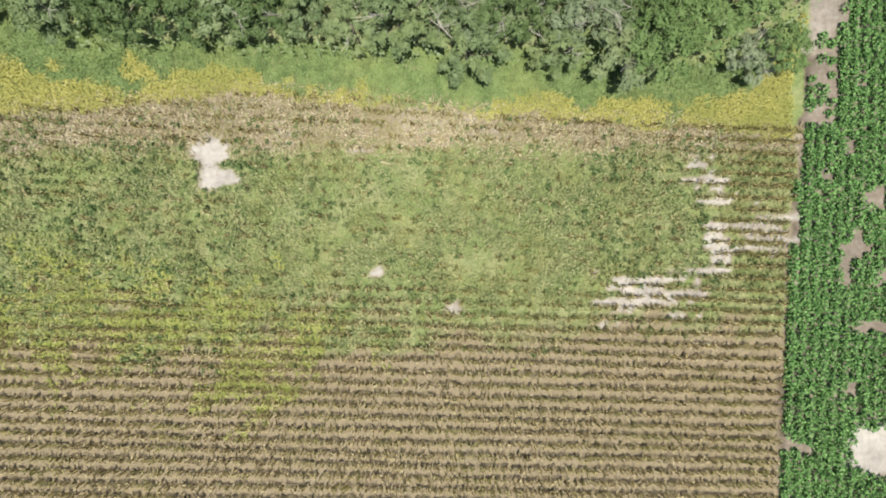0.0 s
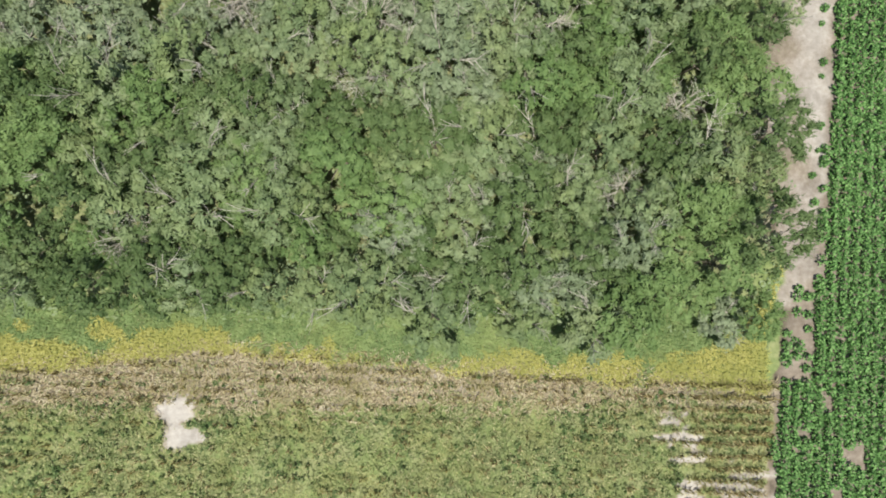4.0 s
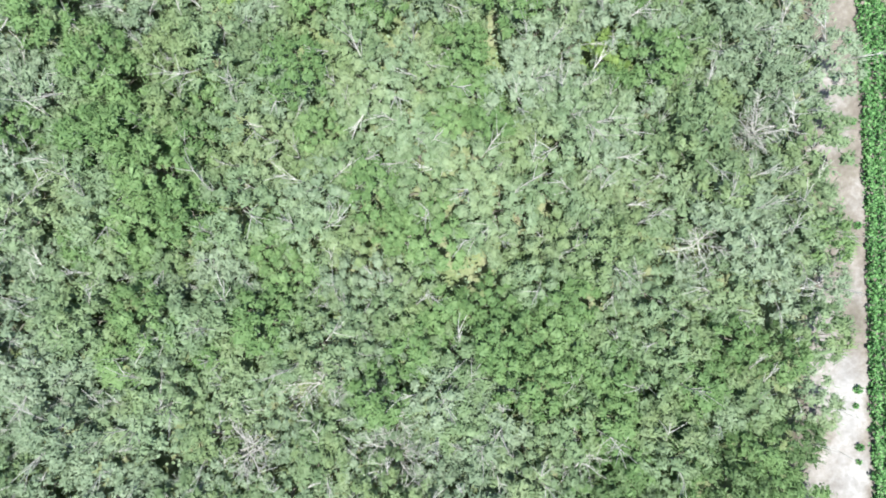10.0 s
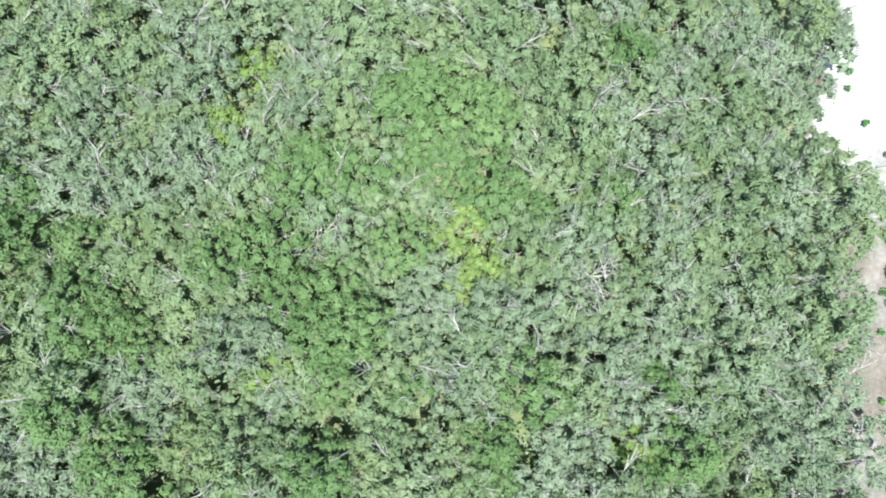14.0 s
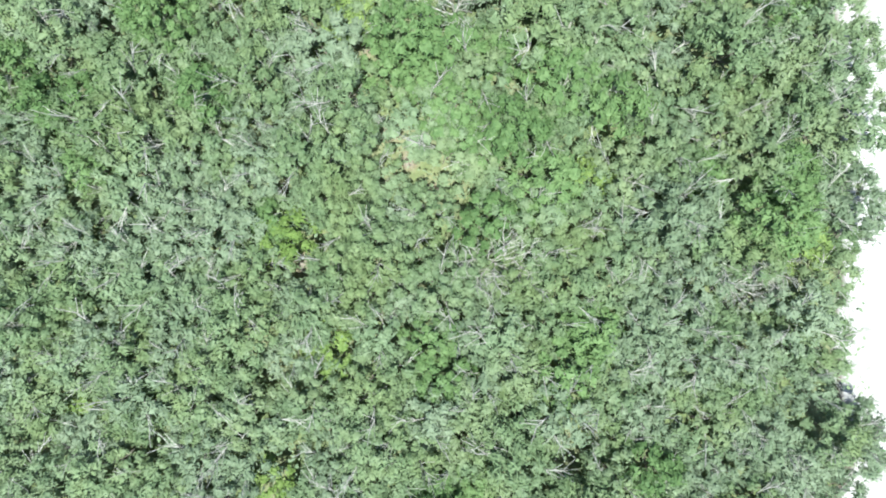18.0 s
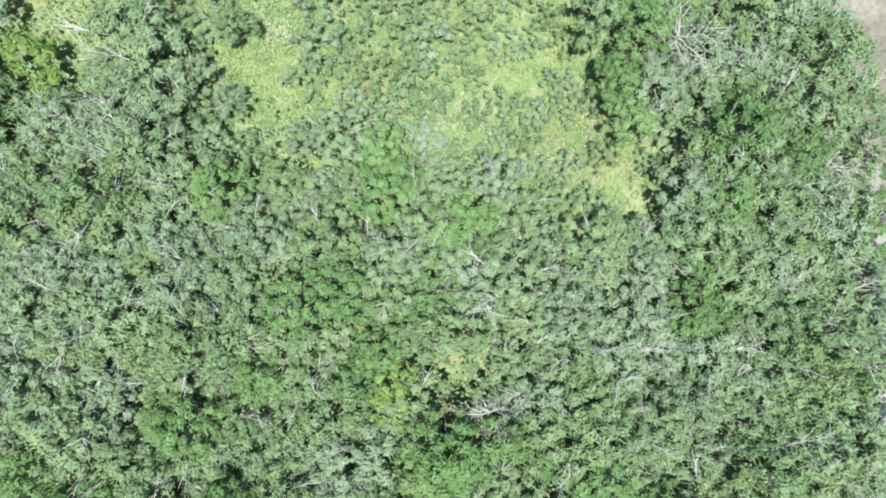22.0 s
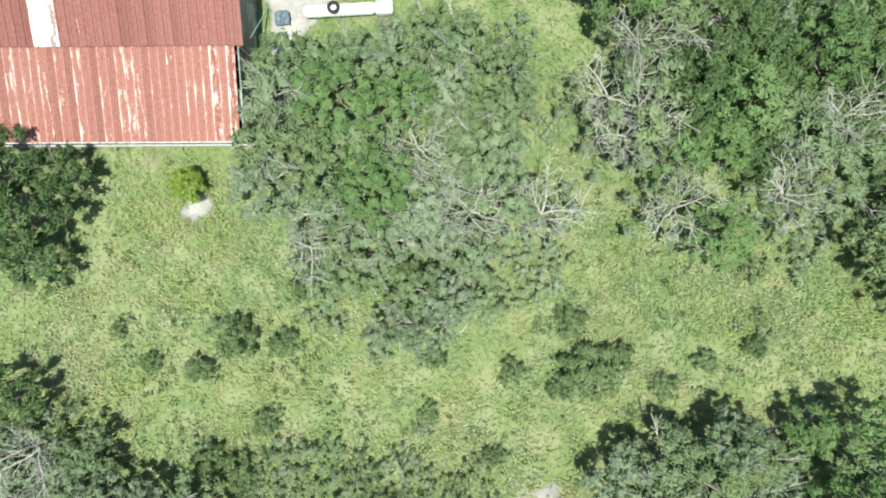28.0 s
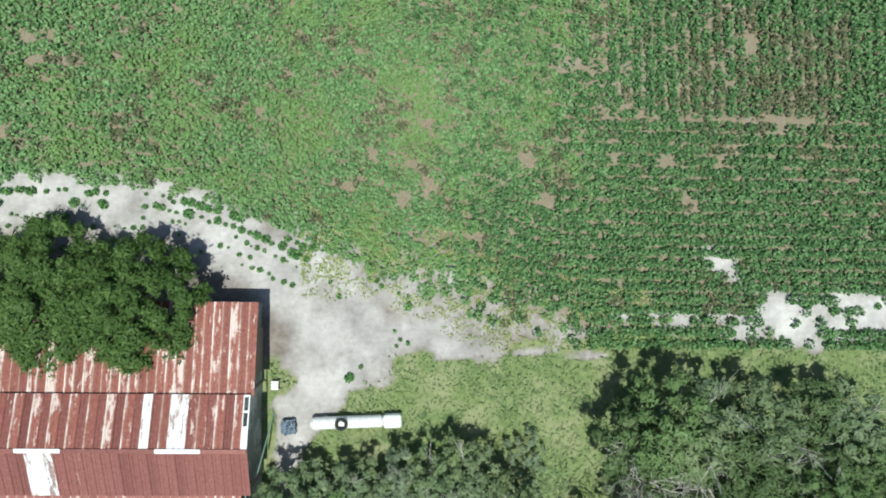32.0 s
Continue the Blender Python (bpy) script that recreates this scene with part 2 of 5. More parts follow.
CROP_LEAF = leaf_material("young_crop_leaf", [(0.0, (0.05, 0.115, 0.036)), (0.5, (0.135, 0.255, 0.09)), (1.0, (0.245, 0.385, 0.165))], 0.2, (0.20, 0.31, 0.10), glow=0.16)
BUSH_LEAF = leaf_material("bushy_crop_leaf", [(0.0, (0.028, 0.08, 0.025)), (0.5, (0.10, 0.20, 0.07)), (1.0, (0.215, 0.35, 0.145))], 0.2, glow=0.14)
DULL_CROP = leaf_material("dull_crop_leaf", [(0.0, (0.07, 0.095, 0.045)), (0.5, (0.135, 0.16, 0.078)), (1.0, (0.22, 0.225, 0.12))], 0.2)
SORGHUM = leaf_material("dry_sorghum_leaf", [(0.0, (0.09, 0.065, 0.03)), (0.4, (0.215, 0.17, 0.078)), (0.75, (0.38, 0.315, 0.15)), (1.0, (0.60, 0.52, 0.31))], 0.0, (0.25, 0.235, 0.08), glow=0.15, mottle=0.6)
STRAW = leaf_material("straw", [(0.0, (0.22, 0.175, 0.10)), (0.5, (0.42, 0.36, 0.23)), (1.0, (0.62, 0.56, 0.42))], 0.0, (0.30, 0.27, 0.14))
YELLOW_WEED = leaf_material("yellow_weed", [(0.0, (0.25, 0.295, 0.075)), (0.5, (0.35, 0.38, 0.115)), (1.0, (0.47, 0.475, 0.19))], 0.0, (0.30, 0.35, 0.09))
LIME_GRASS = leaf_material("lime_grass", [(0.0, (0.24, 0.305, 0.09)), (0.5, (0.32, 0.385, 0.13)), (1.0, (0.43, 0.475, 0.20))], 0.0, (0.28, 0.345, 0.11))
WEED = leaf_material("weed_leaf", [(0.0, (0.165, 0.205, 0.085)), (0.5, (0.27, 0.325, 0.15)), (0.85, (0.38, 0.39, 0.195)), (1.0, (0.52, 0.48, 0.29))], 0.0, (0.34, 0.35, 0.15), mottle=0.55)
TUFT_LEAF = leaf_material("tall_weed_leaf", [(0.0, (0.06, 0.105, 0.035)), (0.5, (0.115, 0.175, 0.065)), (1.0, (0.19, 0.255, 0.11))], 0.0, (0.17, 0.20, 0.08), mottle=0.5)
GOLD_GRASS = leaf_material("golden_grass", [(0.0, (0.25, 0.255, 0.065)), (0.5, (0.38, 0.375, 0.11)), (1.0, (0.52, 0.49, 0.19))], 0.0, (0.31, 0.33, 0.10))
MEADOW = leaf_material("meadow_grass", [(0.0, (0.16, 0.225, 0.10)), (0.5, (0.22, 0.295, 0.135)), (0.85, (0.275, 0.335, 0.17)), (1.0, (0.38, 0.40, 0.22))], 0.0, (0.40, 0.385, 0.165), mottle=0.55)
DARK_LEAF = leaf_material("dark_thorn_leaf", [(0.0, (0.072, 0.118, 0.045)), (0.5, (0.112, 0.172, 0.068)), (1.0, (0.175, 0.24, 0.11))], 0.35, speckle=0.5)
SHRUB_LEAF = leaf_material("shrub_leaf", [(0.0, (0.115, 0.17, 0.07)), (0.5, (0.165, 0.225, 0.10)), (1.0, (0.23, 0.29, 0.14))], 0.4, speckle=0.5)
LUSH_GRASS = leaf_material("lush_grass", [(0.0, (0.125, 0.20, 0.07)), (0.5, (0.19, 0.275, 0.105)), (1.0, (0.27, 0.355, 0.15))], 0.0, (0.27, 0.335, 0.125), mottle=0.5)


def bark_material(name, dark, light):
    m, nodes, links, shade = material(name, 0.9, 0.15)
    geo = nodes.new("ShaderNodeNewGeometry")
    fac = add_noise(nodes, links, 6.0, 5.0, 0.65, geo.outputs["Position"], (1, 1, 0.35))
    links.new(colours(nodes, links, fac, [(0.3, dark), (0.7, light)]), shade.inputs["Base Color"])
    bump(nodes, links, shade, fac, 0.6, 0.02)
    return m


BARK = bark_material("grey_bark", (0.10, 0.085, 0.065), (0.30, 0.27, 0.22))
PALE_BARK = bark_material("bleached_bark", (0.27, 0.25, 0.215), (0.54, 0.51, 0.46))

# ---- the lie of the land: borders in metres, x east, y north ----
def field_north(x):
    return np.interp(x, [-60, -35, -16, 3, 19, 31], [12.8, 12.6, 14.5, 12.6, 11.7, 10.7])


def field_east(y):
    return np.interp(y, [-40, -18, -8, 2, 11, 16], [27.6, 28.6, 29.2, 29.9, 31.2, 31.6])


def wood_south(x):
    return np.interp(x, [-60, -37, -33, -29, -12, 3, 10, 17, 24, 29, 31.5], [21.5, 20.5, 17.3, 15.7, 15.4, 14.8, 15.0, 14.1, 13.8, 15.2, 18.6])


def wood_east(y):
    return np.interp(y, [15, 19, 21, 30, 38, 44, 48, 52, 59, 66, 69, 79, 84, 87, 94, 96.2, 98.5, 104, 111, 121, 130, 136, 142, 148, 160, 180, 194, 200, 230],
                     [30.5, 31.4, 32.5, 32.5, 31.6, 33, 33.3, 34.8, 36, 34.2, 36.2, 36, 35.5, 37.3, 39, 34.6, 35.3, 36.6, 36, 36.6, 38, 37.6, 36.6, 38.3, 38, 35.2, 36.2, 38, 40])


def cotton_west(y):
    return np.interp(y, [-40, 11, 14, 18.5, 20, 31, 40, 53, 61, 72, 80, 90, 99, 110, 180], [27.3, 30.8, 31.5, 32.4, 34.9, 35.6, 36.4, 37.3, 37.7, 38.2, 39.1, 40.0, 41.2, 46, 60])


BARE_SPOTS = [(-3.3, 133.0), (-1.8, 130.4), (0.2, 128.0), (2.0, 127.0), (5.2, 122.4), (-11.7, 122.0), (-4.8, 140.8), (-13.6, 113.0), (3.1, 61.1), (5.4, 56.4), (8.2, 60.0), (10.0, 106.2), (1.2, 146.5), (3.0, 90.0)]
YARD_SIDE = [(-9.5, 227.5, 2.6), (-7.4, 227.4, 2.2), (-6.2, 228.0, 1.4)]
YARD = [(-50, 243.6, 2.0), (-28.8, 243.0, 2.6), (-22, 241.6, 2.8), (-17, 239.2, 3.0), (-12.4, 235.5, 3.4), (-9.2, 232.0, 4.2), (-10.2, 228.8, 3.8), (-10.8, 226.6, 2.9), (-12.2, 225.4, 2.6), (-13.6, 223.0, 1.4), (-14.4, 216.0, 0.8)]
SPROUT_SAND = [(-14, 240.2, 1.8), (-7, 237.2, 2.8), (-3, 234.8, 3.4), (3, 232.2, 2.9), (10, 230.4, 1.6)]
TAIL = [(-8, 231.5, 3.0), (-4.6, 230.4, 1.5), (2.2, 229.2, 1.0), (9.2, 228.2, 0.7), (13, 227.9, 0.4)]
BARE_STRIP = [(13.5, 231.4, 0.7), (18.8, 231.0, 1.0), (25.4, 229.8, 1.8), (30, 229.8, 2.1), (36.5, 230.0, 2.3), (60, 231, 1.8)]
VEIN = [(19.5, 236.5, 0.2), (21.5, 236.2, 0.5), (24.5, 233.2, 0.4), (27, 231.5, 0.7)]
FIELD_SAND = [(22.3, 7.4, 1.1), (23.4, 5.1, 1.3), (23.0, 2.2, 1.0), (24.4, 0.6, 1.6), (22.2, -2.0, 0.6), (21.5, -3.6, 1.4), (17.4, -3.6, 1.5), (14.6, -3.9, 1.3)]
FIELD_SAND_EAST = [(23.6, 1.5, 1.4), (26.8, 2.0, 1.9), (29.0, 1.2, 1.8)]
CLEARING = [(-60, 197, 8.0), (-30, 196, 7.5), (-14, 195, 8.5), (2, 193, 8.0), (14, 195.6, 6.6), (26, 196.4, 6.8), (35, 196, 6.0), (42, 196, 4.5)]
GLADE = [(4.4, 188, 4.5), (5.5, 178, 4.0), (8.0, 169, 5.6), (13.5, 161, 4.6)]
SOUTH_GRASS = [(-28, 208, 4.5), (-22, 206, 6.5), (-20, 200, 6.0)]
LANE = [(9.5, 203, 2.6), (10.5, 207.5, 1.8), (8.0, 213, 1.3), (6.5, 224, 3.0), (2, 226, 2.4), (-3, 225.5, 1.5)]
SCRUB = [(-24, 182, 4.0), (-19, 184, 6.5), (-17, 168, 6.0), (-12, 176, 10.5), (-4, 170, 8.0), (-4, 163, 5.0), (8, 163, 4.0)]
NORTH_GRASS = [(-5.5, 224.8, 1.6), (-3, 225.6, 2.8), (4, 225.8, 2.4), (11, 226.2, 1.5)]
NORTH_TURF = [(-10, 215, 14.0), (24, 212, 17.0), (40, 210, 15.0)]
FAR_PATCH = [(-31, 178, 2.6), (-27.5, 175, 2.2), (-30, 171, 1.5)]


def row_wave(x, y):
    """1 on a row of the south field, 0 midway between two rows."""
    return 0.5 + 0.5 * np.cos((y + 16.93 + 0.042 * (x - 15)) * 2 * np.pi)


def headland(x):
    """The first row of the north field, which bends round the yard."""
    return 228.19 - 0.065 * (x - 25.8) + 12.7 * (1 - ramp(x, -26, 12))


def plough_line(x):
    """Beyond this line the rows of the north field run from south to north."""
    return np.interp(x, [-60, 11.5, 12.6, 13.4, 15.2, 18, 60], [999, 999, 262, 251, 247.9, 246.9, 246.2])


def sand_at(x, y):
    """How sandy and bare the soil is, from 0 (dark loam) to 1 (white sand)."""
    n = lumps(x, y, 3.0, 11)
    ragged = (n - 0.5) * 2.2
    s = np.full(np.shape(x), 0.12)
    road = (x > wood_east(y) - 1.5 + ragged * 0.8) & (y > 17 + ragged) & (y < 225) & (x < wood_east(y) + 10 + ragged)
    bright = 0.29 + 0.18 * ramp(lumps(x, y, 7.0, 31), 0.4, 0.6) + 0.46 * ramp(y, 86, 100) - 0.5 * ramp(y, 143, 165)
    bright = bright + 0.16 * np.exp(-(((x - 35.2) / 1.4) ** 2)) * ramp(y, 22, 28) * (1 - ramp(y, 44, 50))
    s = np.where(road, np.maximum(s, bright), s)
    s = np.where((x > cotton_west(y) + 0.3) & (y < 110), 0.34, s)
    south = (y < field_north(x)) & (x < field_east(y))
    s = np.where(south, 0.36 + 0.2 * (n - 0.5) + 0.14 * ramp(y + (n - 0.5) * 3, 7.5, 10.5), s)
    for trail, value in ((FIELD_SAND, 0.68), (FIELD_SAND_EAST, 0.64)):
        furrow = row_wave(x, y)
        s = np.maximum(s, value * (1 - ramp(beyond(x, y, trail) + (lumps(x * 0.6, y * 1.3, 1.1, 13) - 0.5) * 4.2 + furrow * 1.3, 0.1, 1.1)))
    for cx, cy, rx, ry in ((-20.1, 8.4, 2.3, 1.9), (-19.7, 6.5, 2.5, 1.9)):
        s = np.maximum(s, 0.74 * (1 - ramp(spot(x, y, cx, cy, rx, ry) + ragged * 0.5, 0.5, 1.25)))
    s = np.maximum(s, 0.7 * (1 - ramp(spot(x, y, -6.1, -1.6, 1.2, 0.9) + ragged * 0.3, 0.4, 1.1)))
    for cx, cy, rx, ry in ((0.4, -4.7, 1.6, 0.9), (-7.4, 8.6, 1.6, 0.5), (-15.0, 9.0, 1.2, 0.4), (-1.5, 9.2, 3.5, 0.5), (12.5, -2.0, 1.2, 0.6)):
        s = np.maximum(s, 0.62 * (1 - ramp(spot(x, y, cx, cy, rx, ry) + ragged * 0.5, 0.3, 1.2)))
    s = np.maximum(s, 0.55 * (1 - ramp(spot(x, y, -2.0, 11.5, 5.0, 2.0) + ragged * 0.4, 0.3, 1.1)))
    s = np.maximum(s, 0.7 * (1 - ramp(spot(x, y, 37.5, -17.5, 3.6, 2.7) + ragged * 0.3, 0.7, 1.15)))
    north = (y > 226) & (y > 229 - 0.04 * x - 6 * (np.abs(x + 12) < 8))
    s = np.where(north, np.maximum(s, 0.38 + 0.1 * ramp(lumps(x, y, 5, 77), 0.5, 0.7)), s)
    for trail, value in ((YARD, 0.8), (YARD_SIDE, 0.66), (TAIL, 0.76), (SPROUT_SAND, 0.62), (BARE_STRIP, 0.86), (VEIN, 0.76)):
        s = np.maximum(s, value * (1 - ramp(beyond(x, y, trail) + ragged * 1.3 + (lumps(x, y, 7.0, 53) - 0.5) * 3.0, -1.2, 1.4)) * (0.66 + 0.62 * lumps(x, y, 1.7, 51)))
    for cx, cy, rx, ry, v in ((-22.2, 208.4, 2.2, 1.4, 0.7), (-12.2, 188.7, 2.2, 1.3, 0.62), (5.0, 182.0, 3.0, 3.6, 0.56), (5.3, 187.3, 1.8, 1.3, 0.55), (-16.2, 188.8, 1.6, 0.9, 0.55), (-4.3, 197.4, 1.4, 0.7, 0.55), (2.5, 196.5, 1.3, 0.6, 0.5), (8.5, 177.8, 1.3, 1.0, 0.45), (-14.5, 189.2, 1.2, 0.7, 0.5), (-10.2, 185, 1.2, 0.8, 0.45), (-27, 184, 1.0, 0.6, 0.45), (-3.5, 199.5, 1.0, 0.6, 0.5),
                              (-29.8, 209.9, 1.2, 1.0, 0.5), (-12.5, 203.5, 0.9, 0.6, 0.5), (30, 196, 2.0, 5, 0.25), (36, 189, 2.5, 5, 0.55), *((bx, by, 1.5, 1.3, 0.52) for bx, by in BARE_SPOTS)):
        s = np.maximum(s, v * (1 - ramp(spot(x, y, cx, cy, rx, ry) + ragged * 0.9, 0.1, 1.4)))
    return np.clip(s, 0, 1)


def grass_at(x, y):
    """How far grass and herbs cover the soil."""
    n = lumps(x, y, 4.0, 21)
    g = np.where(x < wood_east(y) - 2.0, 0.52, 0.25)
    g = np.where((y > field_north(x) - 0.6) & (y < wood_south(x) + 4.0) & (x < 32), 0.95, g)
    weedy = (y < field_north(x)) & (x < field_east(y))
    g = np.where(weedy, np.clip(ramp(y + (n - 0.5) * 9, -10, -3) * (1 - 0.85 * ramp(y + (n - 0.5) * 3, 7.5, 10.5)), 0, 1) * 0.9, g)
    for trail in (CLEARING, GLADE, SOUTH_GRASS, LANE, FAR_PATCH, SCRUB, NORTH_GRASS, NORTH_TURF):
        g = np.maximum(g, 0.95 * (1 - ramp(beyond(x, y, trail) + (n - 0.5) * 5, -0.5, 2.5)))
    g = np.where(y > 229.5, 0.1, g)
    g = np.where((y < 120) & (x > cotton_west(y)), 0.12, g)
    g = np.where((y < 19) & (x > field_east(y) - 0.2), 0.1, g)
    sandy = sand_at(x, y)
    return np.clip(g * (1 - ramp(sandy, 0.38, 0.62)), 0, 1)


# ---- ground: one sheet, fine near the path, wide out to the horizon ----
def make_ground():
    step = 0.66
    xs = np.concatenate([[-3000, -900, -300, -120], np.arange(-61.38, 61.5, step), [120, 300, 900, 3000]])
    ys = np.concatenate([[-3000, -900, -300, -90], np.arange(-42, 276.01, step), [330, 600, 1200, 3000]])
    gx, gy = np.meshgrid(xs, ys)
    gz = (lumps(gx, gy, 6.0, 5) - 0.5) * 0.10 + (value_noise(gx, gy, 1.1, 8) - 0.5) * 0.05
    gz = np.where((np.abs(gx) > 62) | (gy < -42) | (gy > 276), 0.0, gz)
    verts = np.stack([gx, gy, gz], -1).reshape(-1, 3)
    nx, ny = len(xs), len(ys)
    i = (np.arange(ny - 1)[:, None] * nx + np.arange(nx - 1)[None, :]).ravel()
    faces = np.stack([i, i + 1, i + nx + 1, i + nx], 1).astype(np.int32)
    me = bpy.data.meshes.new("ground")
    me.vertices.add(len(verts))
    me.vertices.foreach_set("co", verts.astype(np.float32).ravel())
    me.loops.add(faces.size)
    me.loops.foreach_set("vertex_index", faces.ravel())
    me.polygons.add(len(faces))
    me.polygons.foreach_set("loop_start", np.arange(0, faces.size, 4, dtype=np.int32))
    me.polygons.foreach_set("use_smooth", np.ones(len(faces), dtype=bool))
    me.update(calc_edges=True)
    straw = 0.7 * ((gy < field_north(gx)) & (gx < field_east(gy))) + 0.7 * (gy > headland(gx) + 1)
    for bx, by in BARE_SPOTS:
        straw = np.maximum(straw, 0.9 * (spot(gx, gy, bx, by, 2.2, 2.2) < 1))
    for key, value in (("sand", sand_at(gx, gy)), ("grass", grass_at(gx, gy)), ("straw", straw)):
        me.attributes.new(key, "FLOAT", "POINT").data.foreach_set("value", value.ravel().astype(np.float32))
    m, nodes, links, shade = material("soil_sand_and_turf", 0.95, 0.1)
    geo = nodes.new("ShaderNodeNewGeometry")
    sand, grass = nodes.new("ShaderNodeAttribute"), nodes.new("ShaderNodeAttribute")
    sand.attribute_name, grass.attribute_name = "sand", "grass"
    fine = add_noise(nodes, links, 2.2, 6.0, 0.65, geo.outputs["Position"])
    wide = add_noise(nodes, links, 0.35, 5.0, 0.6, geo.outputs["Position"])
    crumbs = add_noise(nodes, links, 9.0, 4.0, 0.7, geo.outputs["Position"])
    shift = math_node(nodes, links, "MULTIPLY", math_node(nodes, links, "SUBTRACT", fine, 0.5), 0.55)
    level = math_node(nodes, links, "ADD", sand.outputs["Fac"], shift)
    soil = colours(nodes, links, level, [(0.0, (0.085, 0.068, 0.05)), (0.35, (0.26, 0.222, 0.19)), (0.6, (0.42, 0.39, 0.368)), (0.85, (0.585, 0.56, 0.54)), (1.0, (0.69, 0.67, 0.65))])
    soil = blend(nodes, links, 0.66, soil, colours(nodes, links, wide, [(0.3, (0.42, 0.405, 0.39)), (0.7, (1.0, 0.985, 0.965))]), "MULTIPLY")
    litter = nodes.new("ShaderNodeAttribute")
    litter.attribute_name = "straw"
    bits = colours(nodes, links, crumbs, [(0.3, (0.15, 0.118, 0.07)), (0.5, (0.25, 0.205, 0.13)), (0.7, (0.39, 0.335, 0.225))])
    soil = blend(nodes, links, math_node(nodes, links, "MULTIPLY", litter.outputs["Fac"], colours(nodes, links, level, [(0.48, (1, 1, 1)), (0.62, (0, 0, 0))])), soil, bits)
    turf = colours(nodes, links, fine, [(0.3, (0.115, 0.16, 0.06)), (0.5, (0.17, 0.22, 0.088)), (0.7, (0.235, 0.28, 0.12))])
    turf = blend(nodes, links, colours(nodes, links, wide, [(0.45, (0, 0, 0)), (0.6, (1, 1, 1))]), turf, blend(nodes, links, 0.5, turf, (0.35, 0.335, 0.20)))
    cover = math_node(nodes, links, "ADD", grass.outputs["Fac"], math_node(nodes, links, "MULTIPLY", math_node(nodes, links, "SUBTRACT", crumbs, 0.5), 0.6))
    col = blend(nodes, links, colours(nodes, links, cover, [(0.25, (0, 0, 0)), (0.6, (1, 1, 1))]), soil, turf)
    links.new(col, shade.inputs["Base Color"])
    bump(nodes, links, shade, crumbs, 0.7, 0.06)
    me.materials.append(m)
    return tagged(new("ground", me), "sandy loam ground with turf, leaf litter and a pale dirt road", "ground", kind="structure")


make_ground()

# ---- trees and shrubs ----
def crown_mesh(name, r, reach, base, top, clumps, per, size, mat, puff=0.55):
    """A domed crown of round leaf clumps at uneven heights, with dark gaps between them."""
    pts, out, big = [], [], []
    for k in range(clumps):
        ang, q = k * 2.4 + r.uniform(-0.5, 0.5), np.sqrt((k + r.uniform(0.1, 0.9)) / clumps)
        a = puff * r.uniform(0.7, 1.3)
        heart = np.array([np.cos(ang) * q * reach, np.sin(ang) * q * reach, base + (top - base) * (0.3 + 0.7 * (1 - q * q)) * r.uniform(0.72, 1.05)])
        d = r.normal(size=(per, 3))
        d /= np.linalg.norm(d, axis=1, keepdims=True)
        d[:, 2] = np.where(d[:, 2] < -0.3, -d[:, 2], d[:, 2])
        ragged = 1 + 0.38 * np.sin(np.arctan2(d[:, 1], d[:, 0]) * r.integers(3, 6) + r.uniform(0, 6))
        out_by = ragged * r.uniform(0.6, 1.12, per)
        inner = np.arange(per) < per // 8
        pts.append(heart + d * a * np.where(inner, 0.5, out_by)[:, None] * np.array([1, 1, 0.8]))
        big.append(np.where(inner, a / size * 0.86, 1.0))
        out.append(d + np.array([np.cos(ang), np.sin(ang), 0]) * q * 0.4)
    pts, out = np.concatenate(pts), np.concatenate(out) + np.array([0, 0, 0.35])
    out /= np.linalg.norm(out, axis=1, keepdims=True)
    pts[:, 2] = np.maximum(pts[:, 2], 0.15)
    big = np.concatenate(big)
    length = np.where(big > 1, big * size * 1.3, r.uniform(0.7, 1.7, len(pts)) * size * 1.45)
    flat = leaves(pts, length, length * np.where(big > 1, 0.75, r.uniform(0.3, 0.5, len(pts))), r, 0.3, 0.25, out * 2.2, 3)
    spray = (np.arange(len(pts)) % 5 < 2) & (big <= 1)
    p, n = pts[spray], spray.sum()
    way = out[spray] * 0.7 + np.array([0, 0, 0.7]) + r.normal(size=(n, 3)) * 0.3
    side = np.cross(way, r.normal(size=(n, 3)))
    side *= (size * r.uniform(0.16, 0.3, n) / np.linalg.norm(side, axis=1))[:, None]
    way *= (size * r.uniform(1.0, 2.2, n))[:, None]
    flat[spray] = np.stack([p - side, p + side, p + way], 1)
    return mesh_of(name, flat, mat, 3, (0.4, 0.8), out)


def trunk_mesh(name, r, reach, base, top, girth, limbs, mat):
    quads = []
    lean = r.normal(size=2) * 0.15
    fork = np.array([lean[0], lean[1], base * 0.8])
    quads += tube([(0, 0, -0.15), (lean[0] * 0.3, lean[1] * 0.3, base * 0.35), fork], [girth * 1.35, girth, girth * 0.85], 5)
    for k in range(limbs):
        ang = (k + r.random() * 0.6) * 2 * np.pi / limbs
        path, rad, d = limb(fork, (np.cos(ang), np.sin(ang), r.uniform(0.45, 1.1)), reach * r.uniform(0.75, 1.05), girth * 0.55, r, 3)
        quads += tube(path, rad, 3)
    return mesh_of(name, np.array(quads), mat)


